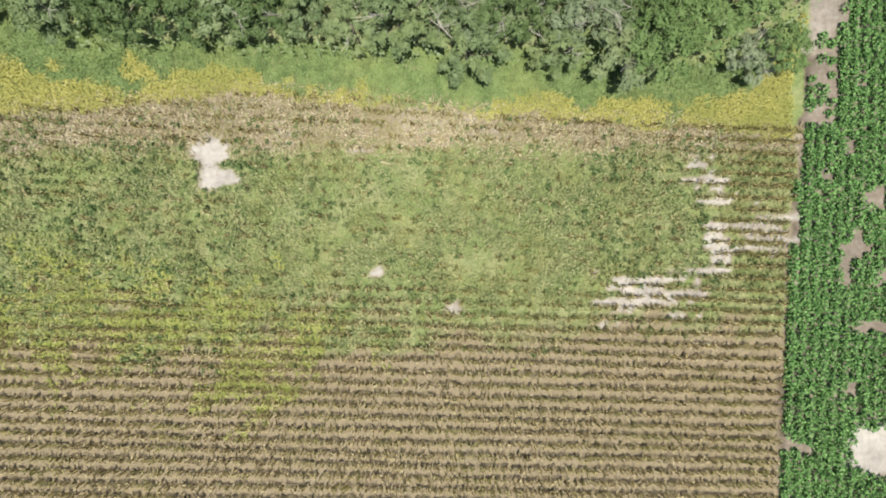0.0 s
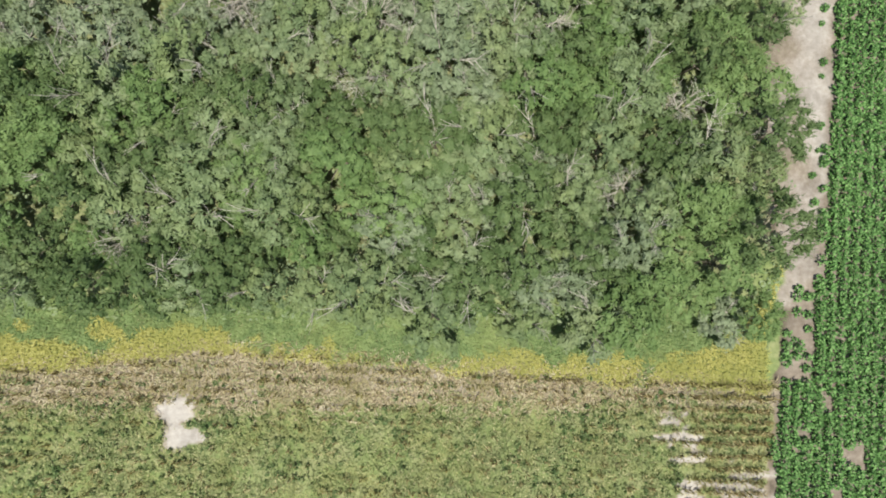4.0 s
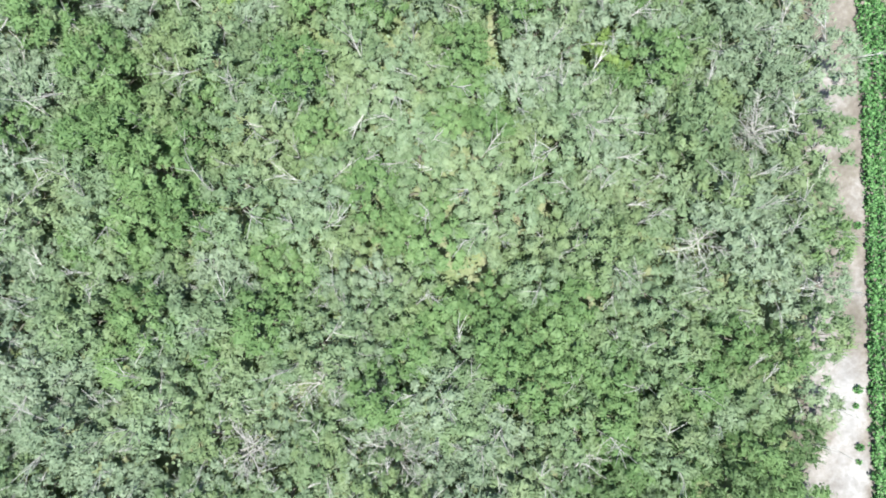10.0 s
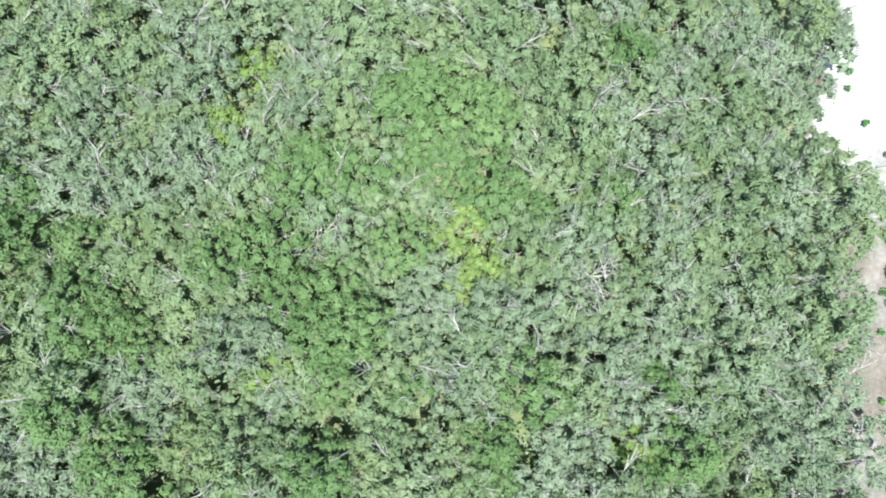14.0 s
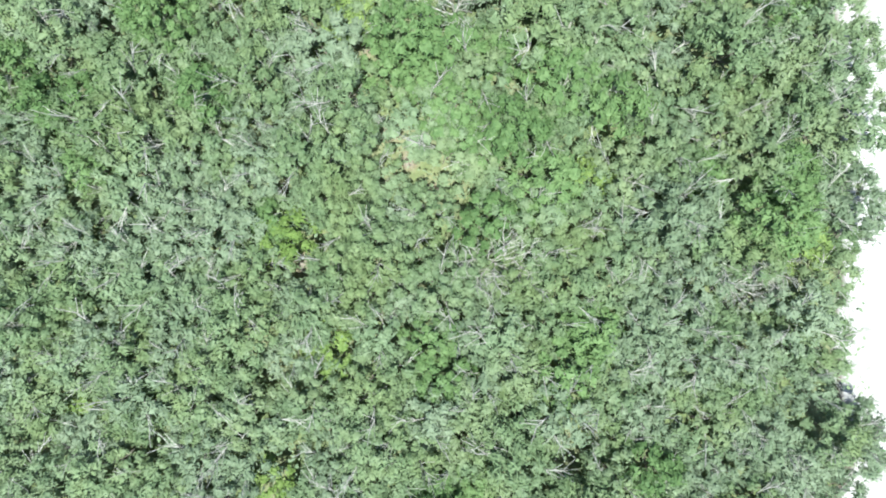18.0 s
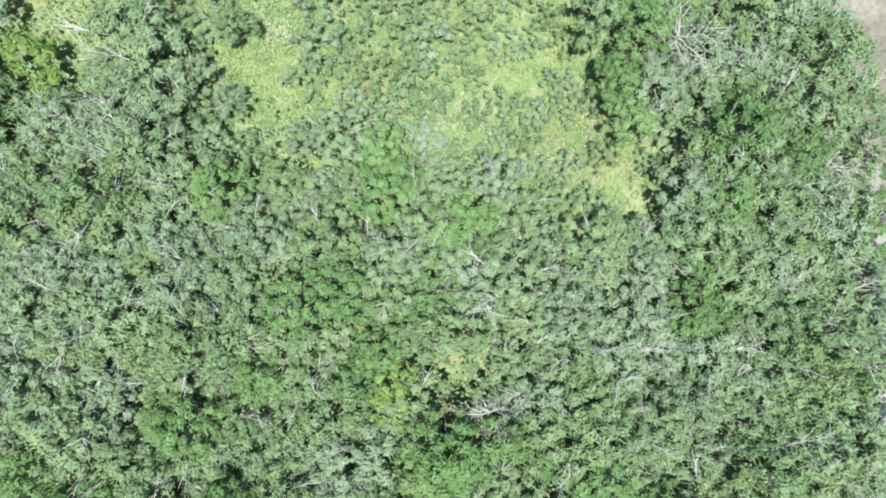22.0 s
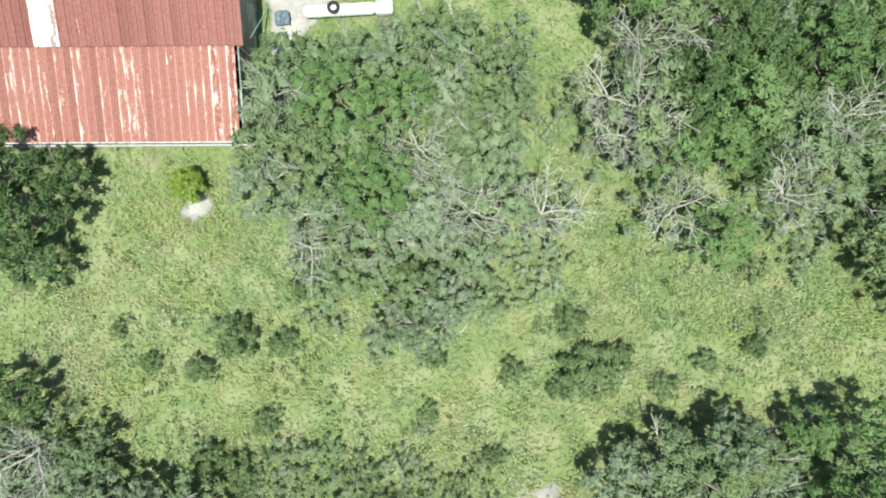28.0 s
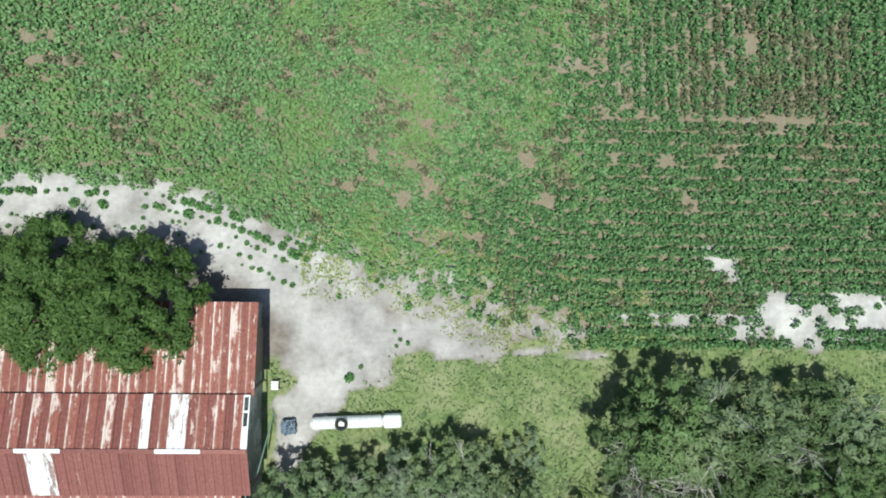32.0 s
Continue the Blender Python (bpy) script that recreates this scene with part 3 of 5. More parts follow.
def bare_mesh(name, r, reach, base, ang, girth, mat, rich=False):
    """One bleached bare bough that forks two times."""
    path, rad, d = limb((r.normal() * 0.1, r.normal() * 0.1, base), (np.cos(ang), np.sin(ang), r.uniform(0.6, 1.4)), reach * r.uniform(0.85, 1.2), girth, r, 5, 0.1, 0.17)
    quads = tube(path, rad, 3)
    for q in (1, 2, 3, 4):
        for s in ((-1, 1) if q % 2 or rich else (1,)):
            a2 = ang + s * r.uniform(0.4, 1.1)
            side, srad, _ = limb(path[q], (np.cos(a2), np.sin(a2), r.uniform(0.1, 0.7)), reach * r.uniform(0.25, 0.55), max(rad[q] * 0.6, 0.03), r, 3, 0.0, 0.17)
            quads += tube(side, srad, 3)
            for t in ((1, 2, 3, 2) if rich else (2,)):
                a3 = a2 + r.normal() * 0.8
                twig, trad, _ = limb(side[t], (np.cos(a3), np.sin(a3), 0.4), reach * 0.24, 0.022, r, 2, 0.0, 0.2)
                quads += tube(twig, trad, 3)
    return mesh_of(name, np.array(quads), mat)


def twig_mesh(name, r, reach, base, top, ang):
    """A pale bough that rises out of the leaves with a few thin twigs at its end."""
    q = r.uniform(0.1, 0.5) * reach
    start = (np.cos(ang) * q, np.sin(ang) * q, base + (top - base) * 0.5)
    path, rad, d = limb(start, (np.cos(ang), np.sin(ang), r.uniform(0.7, 1.9)), (top - base) * r.uniform(0.6, 0.9), 0.048, r, 3, 0.0, 0.14)
    quads = tube(path, np.maximum(rad, 0.022), 3)
    for k in range(9):
        p = path[1 + k % 3]
        way = d + r.normal(size=3) * 0.36
        side, srad, _ = limb(p, way, r.uniform(0.7, 1.7), 0.032, r, 2, 0.0, 0.1)
        quads += tube(side, np.maximum(srad, 0.014), 3)
    return mesh_of(name, np.array(quads), PALE_BARK)


def make_tree(name, seed, reach, top, clumps, per, size, leaf, label, category="tree", group="", girth=0.13, bare=0, limbs=5, low=0.38, puff=0.51):
    r = np.random.default_rng(seed)
    root = tagged(new(name), label, category, group)
    base = top * low
    if girth:
        part("trunk", trunk_mesh("trunk", r, reach, base, top, girth, limbs, BARK), root)
    part("crown", crown_mesh("crown", r, reach, base, top, clumps, per, size, leaf, puff), root)
    for k in range(bare):
        part("bare_bough", twig_mesh("bare_bough", r, reach, base, top, (k + r.random()) * 6.28 / bare), root, "bleached bare bough")
    return root


def make_snag(name, seed, reach, top, count, label, group=""):
    """A dead tree: pale trunk and boughs, a few leaves left low down."""
    r = np.random.default_rng(seed)
    root = tagged(new(name), label, "tree", group)
    part("trunk", mesh_of("trunk", np.array(tube([(0, 0, -0.15), (0.05, 0.03, top * 0.25), (0, 0, top * 0.5)], [0.2, 0.15, 0.12], 7)), PALE_BARK), root)
    for k in range(count):
        part("bare_bough", bare_mesh("bare_bough", r, reach, top * 0.48, (k + r.random() * 0.7) * 6.28 / count, 0.08, PALE_BARK, True), root)
    part("crown", crown_mesh("crown", r, reach * 1.0, top * 0.1, top * 0.55, 12, 36, 0.19, GREY_LEAF), root, "sparse grey-green leaves")
    return root

# ---- crops and grasses ----
def stuff(name, quads, mat, label, category, curl=(0.4, 0.7)):
    return tagged(new(name, mesh_of(name, quads, mat, 4, curl)), label, category, kind="stuff")


def scatter(count, x0, x1, y0, y1, keep, r):
    """Points over a rectangle, kept with the chance that keep(x, y) gives."""
    x, y = r.uniform(x0, x1, count), r.uniform(y0, y1, count)
    ok = r.random(count) < keep(x, y)
    return np.stack([x[ok], y[ok], np.zeros(ok.sum())], 1)


def bush_leaves(roots, reach, tall, count, size, r):
    """Leafy mounds: count leaves over each root."""
    n = len(roots)
    d = r.normal(size=(n, count, 3))
    d /= np.linalg.norm(d, axis=2, keepdims=True)
    d[:, :, 2] = np.abs(d[:, :, 2])
    p = roots[:, None, :] + d * r.uniform(0.55, 1.05, (n, count, 1)) * np.stack([reach, reach, tall], -1)[:, None, :]
    p = p.reshape(-1, 3)
    length = r.uniform(0.7, 1.3, len(p)) * size
    return leaves(p, length, length * r.uniform(0.65, 0.95, len(p)), r, 0.7)


def sow_sorghum():
    r = np.random.default_rng(101)
    roots = []
    for k in range(-16, 34):
        x = np.arange(-44, 31.5, 0.24)
        x = x + r.normal(size=len(x)) * 0.06
        y = -16.93 + k - 0.042 * (x - 15) + 0.07 * np.sin(x * 0.13 + k) + r.normal(size=len(x)) * 0.05
        ok = (y < field_north(x) - 0.3) & (x < field_east(y) - 0.2)
        ok &= r.random(len(x)) > ramp(sand_at(x, y), 0.52, 0.8) * np.where(x > 5, 0.3, 0.93)
        weeds = ramp(y + (lumps(x, y, 4.0, 21) - 0.5) * 9, -8, -1) * (1 - ramp(y, 8, 11)) * (1 - ramp(x, 22, 26))
        ok &= r.random(len(x)) > weeds * (0.85 - 0.6 * ramp(sand_at(x, y), 0.5, 0.7) * (x > 5))
        ok &= r.random(len(x)) > ramp(y + (lumps(x, y, 5.0, 33) - 0.5) * 3, 7.5, 10) * 0.6 * (1 - ramp(x, 20, 25))
        roots.append(np.stack([x[ok], y[ok], np.zeros(ok.sum())], 1))
    roots = np.concatenate(roots)
    n = len(roots)
    rep = np.repeat(roots, 6, axis=0) + r.normal(size=(n * 6, 3)) * np.array([0.1, 0.06, 0])
    tall = r.uniform(0.45, 1.0, n * 6)
    stuff("sorghum_rows", blades(rep, r.uniform(0.15, 0.5, n * 6), tall, r.uniform(0.05, 0.1, n * 6), r), SORGHUM, "drying brown sorghum stubble and leaves standing in long rows", "crop", (0.9, 0.15))
    dry = scatter(26000, -46, 31, 4, 15, lambda x, y: ((y < field_north(x) + 0.3) & (x < field_east(y) - 0.2)) * ramp(y + (lumps(x, y, 5.0, 33) - 0.5) * 3, 7.5, 10) * (1 - ramp(sand_at(x, y), 0.58, 0.68)), r)
    n = len(dry)
    stuff("trampled_sorghum", blades(dry, r.uniform(0.3, 0.7, n), r.uniform(0.1, 0.4, n), r.uniform(0.05, 0.1, n), r), STRAW, "trampled dry sorghum leaves along the field's edge", "crop", (0.8, 0.3))

    def weedy(x, y):
        return ((y < field_north(x)) & (x < field_east(y) - 0.3)) * ramp(y + (lumps(x, y, 4.0, 21) - 0.5) * 9, -9, -1) * (1 - 0.75 * ramp(y + (lumps(x, y, 5.0, 33) - 0.5) * 3, 7.5, 10)) * (1 - ramp(sand_at(x, y), 0.5, 0.7))
    weed = scatter(230000, -46, 30.5, -14, 13, lambda x, y: weedy(x, y) * (0.4 + 0.6 * ramp(lumps(x, y, 1.6, 61), 0.35, 0.6)) * (0.75 + 0.25 * row_wave(x, y)), r)
    weed[:, 2] = 0.06 + 0.75 * r.random(len(weed)) * ramp(lumps(weed[:, 0], weed[:, 1], 1.5, 65), 0.25, 0.7)
    n = len(weed)
    stuff("field_weeds", leaves(weed, r.uniform(0.18, 0.42, n), r.uniform(0.06, 0.13, n), r, 0.5), WEED, "rank green weeds overgrowing the sorghum rows", "weeds", (0.6, 0.45))
    tuft = scatter(22000, -46, 30.5, -10, 11.5, lambda x, y: weedy(x, y) * (0.12 + 0.5 * ramp(lumps(x * 0.8, y, 3.4, 67), 0.44, 0.62)) * (0.3 + 0.7 * row_wave(x, y)) * (0.25 + 0.75 * (1 - ramp(x, -24, -4)) + 0.3 * ramp(x, 6, 14)), r)
    n = len(tuft)
    size = r.uniform(0.6, 1.25, n)
    stuff("weed_tufts", bush_leaves(tuft, 0.26 * size, 0.7 * size, 12, 0.22, r), TUFT_LEAF, "darker green clumps of tall weeds among the rows", "weeds", (0.6, 0.4))
    gold = scatter(120000, -46, 10, -16, 2, lambda x, y: np.clip(1.2 - np.minimum(np.minimum(spot(x, y, -34, -5.5, 18, 4.2), spot(x, y, -22, -6.0, 11, 3.0)), spot(x, y, -16.4, -9.0, 3.4, 4.6)) - (lumps(x, y, 2.4, 63) - 0.5) * 3.2, 0, 1) * (1 - 0.5 * row_wave(x, y)), r)
    gold[:, 2] = r.uniform(0.05, 0.4, len(gold))
    n = len(gold)
    stuff("yellow_weeds", leaves(gold, r.uniform(0.2, 0.5, n), r.uniform(0.07, 0.15, n), r, 0.5), YELLOW_WEED, "yellowing weeds spread across the sorghum rows", "weeds", (0.35, 0.75))


def sow_grass():
    r = np.random.default_rng(102)
    gold = scatter(95000, -46, 33, 9, 22, lambda x, y: (y > field_north(x) - 0.8 + (lumps(x, y, 2, 41) - 0.5) * 2) & (y < wood_south(x) + 2.5) & (x < wood_east(y) - 0.3) & (x < 31.6), r)
    rim = field_north(gold[:, 0]) + np.interp(gold[:, 0], [-45, -34, -30, -12, 0, 22, 27, 31], [7.0, 5.0, 2.4, 1.4, 0.6, 1.2, 4.0, 9]) + (lumps(gold[:, 0], gold[:, 1], 2.5, 43) - 0.5) * 4.5 - 1.6 * ramp(lumps(gold[:, 0], gold[:, 1], 6.0, 47), 0.45, 0.62) * (gold[:, 0] < 20)
    lush = gold[gold[:, 1] > rim]
    gold = gold[gold[:, 1] <= rim]
    n = len(lush)
    stuff("lush_grass", blades(lush, r.uniform(0.2, 0.55, n), r.uniform(0.15, 0.4, n), r.uniform(0.05, 0.1, n), r), LUSH_GRASS, "soft green grass under the wood's south edge", "grass")
    n = len(gold)
    stuff("golden_grass", blades(gold, r.uniform(0.2, 0.55, n), r.uniform(0.2, 0.5, n), r.uniform(0.05, 0.1, n), r), GOLD_GRASS, "tall yellow-green grass along the edge of the wood", "grass")

    def meadow(x, y):
        d = np.minimum.reduce([beyond(x, y, t) for t in (CLEARING, GLADE, SOUTH_GRASS, LANE, FAR_PATCH, SCRUB)]) + (lumps(x, y, 4.0, 21) - 0.5) * 5
        return (1 - ramp(d, -0.5, 2.5)) * (y < 222) * (1 - ramp(sand_at(x, y), 0.4, 0.6)) * (0.25 + 0.75 * ramp(lumps(x, y, 1.8, 71), 0.35, 0.6))
    roots = scatter(150000, -44, 44, 156, 229, meadow, r)
    n = len(roots)
    lush = lumps(roots[:, 0], roots[:, 1], 2.2, 81)
    stuff("meadow_grass", blades(roots, r.uniform(0.25, 0.6, n), r.uniform(0.08, 0.3, n) * (0.6 + lush), r.uniform(0.045, 0.09, n), r), MEADOW, "long pale green meadow grass with yellow seed heads", "grass", (0.25, 0.85))
    straw = scatter(80000, -44, 42, 160, 215, lambda x, y: meadow(x, y) * ramp(lumps(x, y, 4.5, 171), 0.5, 0.62), r)
    n = len(straw)
    stuff("straw_tufts", blades(straw, r.uniform(0.2, 0.6, n), r.uniform(0.12, 0.4, n), r.uniform(0.035, 0.07, n), r), STRAW, "bleached straw-coloured grass tufts in the meadow", "grass")
    clump = scatter(7000, -44, 42, 158, 215, lambda x, y: meadow(x, y) * (0.08 + 0.7 * ramp(lumps(x, y, 3.2, 191), 0.5, 0.64)), r)
    size = r.uniform(0.5, 1.4, len(clump))
    stuff("meadow_tufts", bush_leaves(clump, 0.3 * size, 0.5 * size, 12, 0.2, r), TUFT_LEAF, "small darker green tufts of herbs in the meadow", "weeds", (0.5, 0.55))
    tall = scatter(60000, -44, 42, 160, 215, lambda x, y: meadow(x, y) * ramp(lumps(x, y, 4.0, 181), 0.52, 0.62), r)
    n = len(tall)
    stuff("tall_grass", blades(tall, r.uniform(0.2, 0.5, n), r.uniform(0.3, 0.7, n), r.uniform(0.045, 0.09, n), r), LIME_GRASS, "taller yellow-green grass in drifts across the meadow", "grass", (0.3, 0.8))

    def verdant(x, y):
        d = np.minimum.reduce([beyond(x, y, t) for t in (NORTH_GRASS, NORTH_TURF, SCRUB, LANE)])
        return (1 - ramp(d, 0.0, 1.5)) * (1 - ramp(sand_at(x, y), 0.4, 0.6)) * (0.4 + 0.6 * ramp(lumps(x, y, 2.6, 73), 0.35, 0.6)) * ((x > -15.0) | (y < 212))
    roots = scatter(190000, -44, 44, 156, 229, verdant, r)
    n = len(roots)
    roots[:, 2] = r.uniform(0.04, 0.3, n)
    stuff("north_grass", leaves(roots, r.uniform(0.2, 0.5, n), r.uniform(0.06, 0.12, n), r, 0.5), LUSH_GRASS, "fresh green grass between and under the trees", "grass", (0.25, 0.85))
    sprouts = scatter(42000, -12, 18, 226, 244, lambda x, y: (y > 229.0 - 0.05 * x) * (1 - ramp(np.abs(y - np.interp(x, [-8, -2, 4, 15], [238.5, 236, 233, 230.5])), 1.5, 5.5)) * ramp(lumps(x, y * 2.0, 1.6, 75), 0.40, 0.58), r)
    n = len(sprouts)
    sprouts[:, 2] = r.uniform(0.04, 0.28, n)
    stuff("sprouting_weeds", leaves(sprouts, r.uniform(0.15, 0.35, n), r.uniform(0.06, 0.13, n), r, 0.5), LIME_GRASS, "light green weeds sprouting on sandy soil", "weeds")
    under = scatter(66000, -46, 40, 15, 184, lambda x, y: (y > wood_south(x) + 1) & (x < wood_east(y) - 1.2) & (lumps(x, y, 3.0, 91) > 0.24) & (beyond(x, y, GLADE) > 2) & (beyond(x, y, SCRUB) > -3), r)
    under[:, 2] = r.uniform(0.5, 3.4, len(under))
    n = len(under)
    stuff("undergrowth", leaves(under, r.uniform(0.25, 0.55, n), r.uniform(0.14, 0.3, n), r, 0.4), MESQUITE, "low tangled undergrowth beneath the wood's canopy", "undergrowth")


COTTON_GAPS = [(34.8, -1.7, 0.45, 2.0), (36.8, -6.8, 2.2, 0.45), (37.9, 4.4, 0.9, 1.0), (34.9, -12.2, 0.5, 0.6), (29.5, -16.8, 1.3, 0.6), (36.2, 0.5, 0.6, 1.2), (35.4, 9.2, 0.5, 0.9), (38.3, -2.6, 0.6, 0.8), (31.2, -17.6, 0.9, 0.5), (36.9, 15.0, 0.4, 0.8), (33.6, 6.2, 0.35, 0.7), (40.5, -9.0, 1.0, 1.0)]
CROP_GAPS = [(-1.5, 247.4, 0.7, 1.0), (-5.3, 245.3, 1.3, 0.5), (-3.1, 244.4, 1.4, 0.45), (-1.2, 243.3, 0.8, 0.7), (-3.4, 242.2, 1.6, 0.35), (6.8, 244.4, 0.5, 1.0), (7.8, 240.7, 1.1, 0.4), (-1.9, 238.6, 1.8, 0.4), (2.2, 238.4, 1.2, 0.35), (10.4, 252.0, 0.45, 1.0), (12.7, 251.5, 0.5, 0.9),
             (12.6, 247.4, 1.3, 0.35), (18.6, 243.6, 0.9, 0.4), (20.2, 240.4, 0.8, 0.7), (22.8, 243.4, 0.9, 0.6), (30.6, 246.4, 0.5, 0.7), (28.8, 245.9, 1.8, 0.14), (22.2, 254.6, 0.5, 1.6), (23.4, 251.0, 0.55, 1.8), (25.6, 253.0, 0.6, 1.1), (29.4, 251.4, 0.7, 0.6), (-31, 254, 1.4, 0.2), (-18, 248.2, 0.5, 0.8), (-13, 252.6, 1.5, 0.3)]


def spots_at(x, y, spots, ragged):
    """1 inside any of the ragged spots (x, y, half width, half length), 0 outside."""
    inside = np.zeros(np.shape(x))
    for cx, cy, rx, ry in spots:
        inside = np.maximum(inside, 1 - ramp(spot(x, y, cx, cy, rx + 0.12, ry + 0.12) + ragged, 0.75, 1.05))
    return inside


def sow_cotton():
    r = np.random.default_rng(103)
    roots = []
    for k in range(26):
        y = np.arange(-32, 112, 0.42)
        x = 28.0 + k * 0.95 + np.interp(y, [-32, 0, 20, 60, 112], [-0.4, 1.2, 2.2, 4.6, 6.9]) + 0.06 * r.normal(size=len(y))
        y = y + r.normal(size=len(y)) * 0.09
        n = lumps(x, y, 2.4, 111)
        ok = (x > cotton_west(y) + 0.1 + (n - 0.5) * 0.9) & (x < 58)
        gap = spots_at(x, y, COTTON_GAPS, (n - 0.5) * 0.8)
        gap = np.maximum(gap, 1 - ramp(spot(x, y, 37.5, -17.5, 3.6, 2.7) + (n - 0.5), 0.8, 1.0))
        gap = np.maximum(gap, (y > 11) * (y < 19.5) * (x < 34.2) * 0.55)
        ok &= r.random(len(y)) > gap * 0.97
        roots.append(np.stack([x[ok], y[ok], np.zeros(ok.sum())], 1))
    roots = np.concatenate(roots)
    n = len(roots)
    near = roots[:, 0] < 42.5
    s = r.uniform(0.75, 1.2, n)
    quads = [bush_leaves(roots[near], 0.43 * s[near], 1.05 * s[near], 44, 0.23, r), bush_leaves(roots[~near], 0.44 * s[~near], 0.8 * s[~near], 10, 0.38, r)]
    stuff("cotton_rows", np.concatenate(quads), COTTON_LEAF, "dense dark green cotton plants in straight rows beside a road", "crop", (0.75, 0.3))
    roots = []
    for k in range(72):
        if k < 38:
            x = np.arange(-46, 50, 0.36)
            y = headland(x) + k * 0.94 + r.normal(size=len(x)) * np.where(x < 14, 0.13, 0.06)
            x = x + r.normal(size=len(x)) * 0.08
            here = y < plough_line(x) - 0.05
        else:
            y = np.arange(246, 272, 0.36)
            x = 13.2 + (k - 38) * 0.95 + r.normal(size=len(y)) * 0.08
            y = y + r.normal(size=len(y)) * 0.08
            here = y > plough_line(x) + 0.25
        n = lumps(x, y, 2.0, 121)
        gap = ramp(sand_at(x, y), 0.62, 0.75) * np.where(x > 12, 0.97 * (lumps(x, k * 7.0, 2.6, 127) + r.normal(size=len(x)) * 0.02 < 0.575), 0.92)
        gap = np.maximum(gap, 0.75 * (1 - ramp(y - headland(x) + (n - 0.5) * 4, 0.0, 5.0)) * (1 - ramp(x, 8, 15)) * ramp(x, -9, -3))
        gap = np.maximum(gap, 0.72 * spots_at(x, y, CROP_GAPS, (n - 0.5) * 1.8))
        gap = np.maximum(gap, ramp(lumps(x * 0.45, (y - headland(x)) * 2.0, 1.7, 123) if k < 38 else lumps(x * 2.0, y * 0.5, 1.7, 125), 0.72, 0.79) * 0.7)
        ok = here & (r.random(len(x)) > gap)
        roots.append(np.stack([x[ok], y[ok], np.zeros(ok.sum())], 1))
    roots = np.concatenate(roots)
    dull = (spot(roots[:, 0], roots[:, 1], 26.5, 251.5, 7.5, 5) + (lumps(roots[:, 0], roots[:, 1], 3, 131) - 0.5) * 1.2 < 0.9) & (r.random(len(roots)) < 0.6)
    dull |= r.random(len(roots)) < 0.45 * ramp(lumps(roots[:, 0], roots[:, 1], 3.5, 133), 0.56, 0.68)
    s = r.uniform(0.75, 1.2, len(roots))
    young = ~dull & (roots[:, 0] + (lumps(roots[:, 0], roots[:, 1], 9, 141) - 0.5) * 26 + r.normal(size=len(roots)) * 5 < 8)
    old = ~dull & ~young
    stuff("young_crop_rows", bush_leaves(roots[young], 0.54 * s[young], 0.72 * s[young], 26, 0.27, r), CROP_LEAF, "bright green broad-leaved crop in close rows with sandy gaps", "crop", (0.75, 0.3))
    stuff("crop_rows", bush_leaves(roots[old], 0.48 * s[old], 0.82 * s[old], 26, 0.26, r), BUSH_LEAF, "dark green bushy crop in rows with pale sandy gaps", "crop", (0.75, 0.3))
    stuff("withered_crop_rows", bush_leaves(roots[dull], 0.46 * s[dull], 0.65 * s[dull], 22, 0.25, r), DULL_CROP, "dull brownish patch of withered crop plants", "crop", (0.75, 0.3))


sow_sorghum()
sow_grass()
sow_cotton()

# ---- wood ----
TREE_TEXT = {
    "mesquite_tree": "feathery grey-green mesquite tree in dense woodland",
    "ebony_tree": "mid-green small-leaved ebony tree in dense woodland",
    "hackberry_tree": "rounded leafy green hackberry tree in dense woodland",
    "acacia_tree": "thin-leaved pale grey-green acacia tree in dense woodland",
    "huisache_tree": "yellowish green thorn tree in dense woodland",
    "thorn_scrub": "low soft pale green thorn scrub in tall grass",
    "anacua_tree": "dense dark green thorn tree with small leaves",
    "dead_tree": "dead bleached tree with bare forked boughs among green trees",
    "live_oak": "large dark green live oak beside a rusty barn",
    "shrub": "low rounded dark green shrub in a meadow"}
GROUP = "woodland trees"
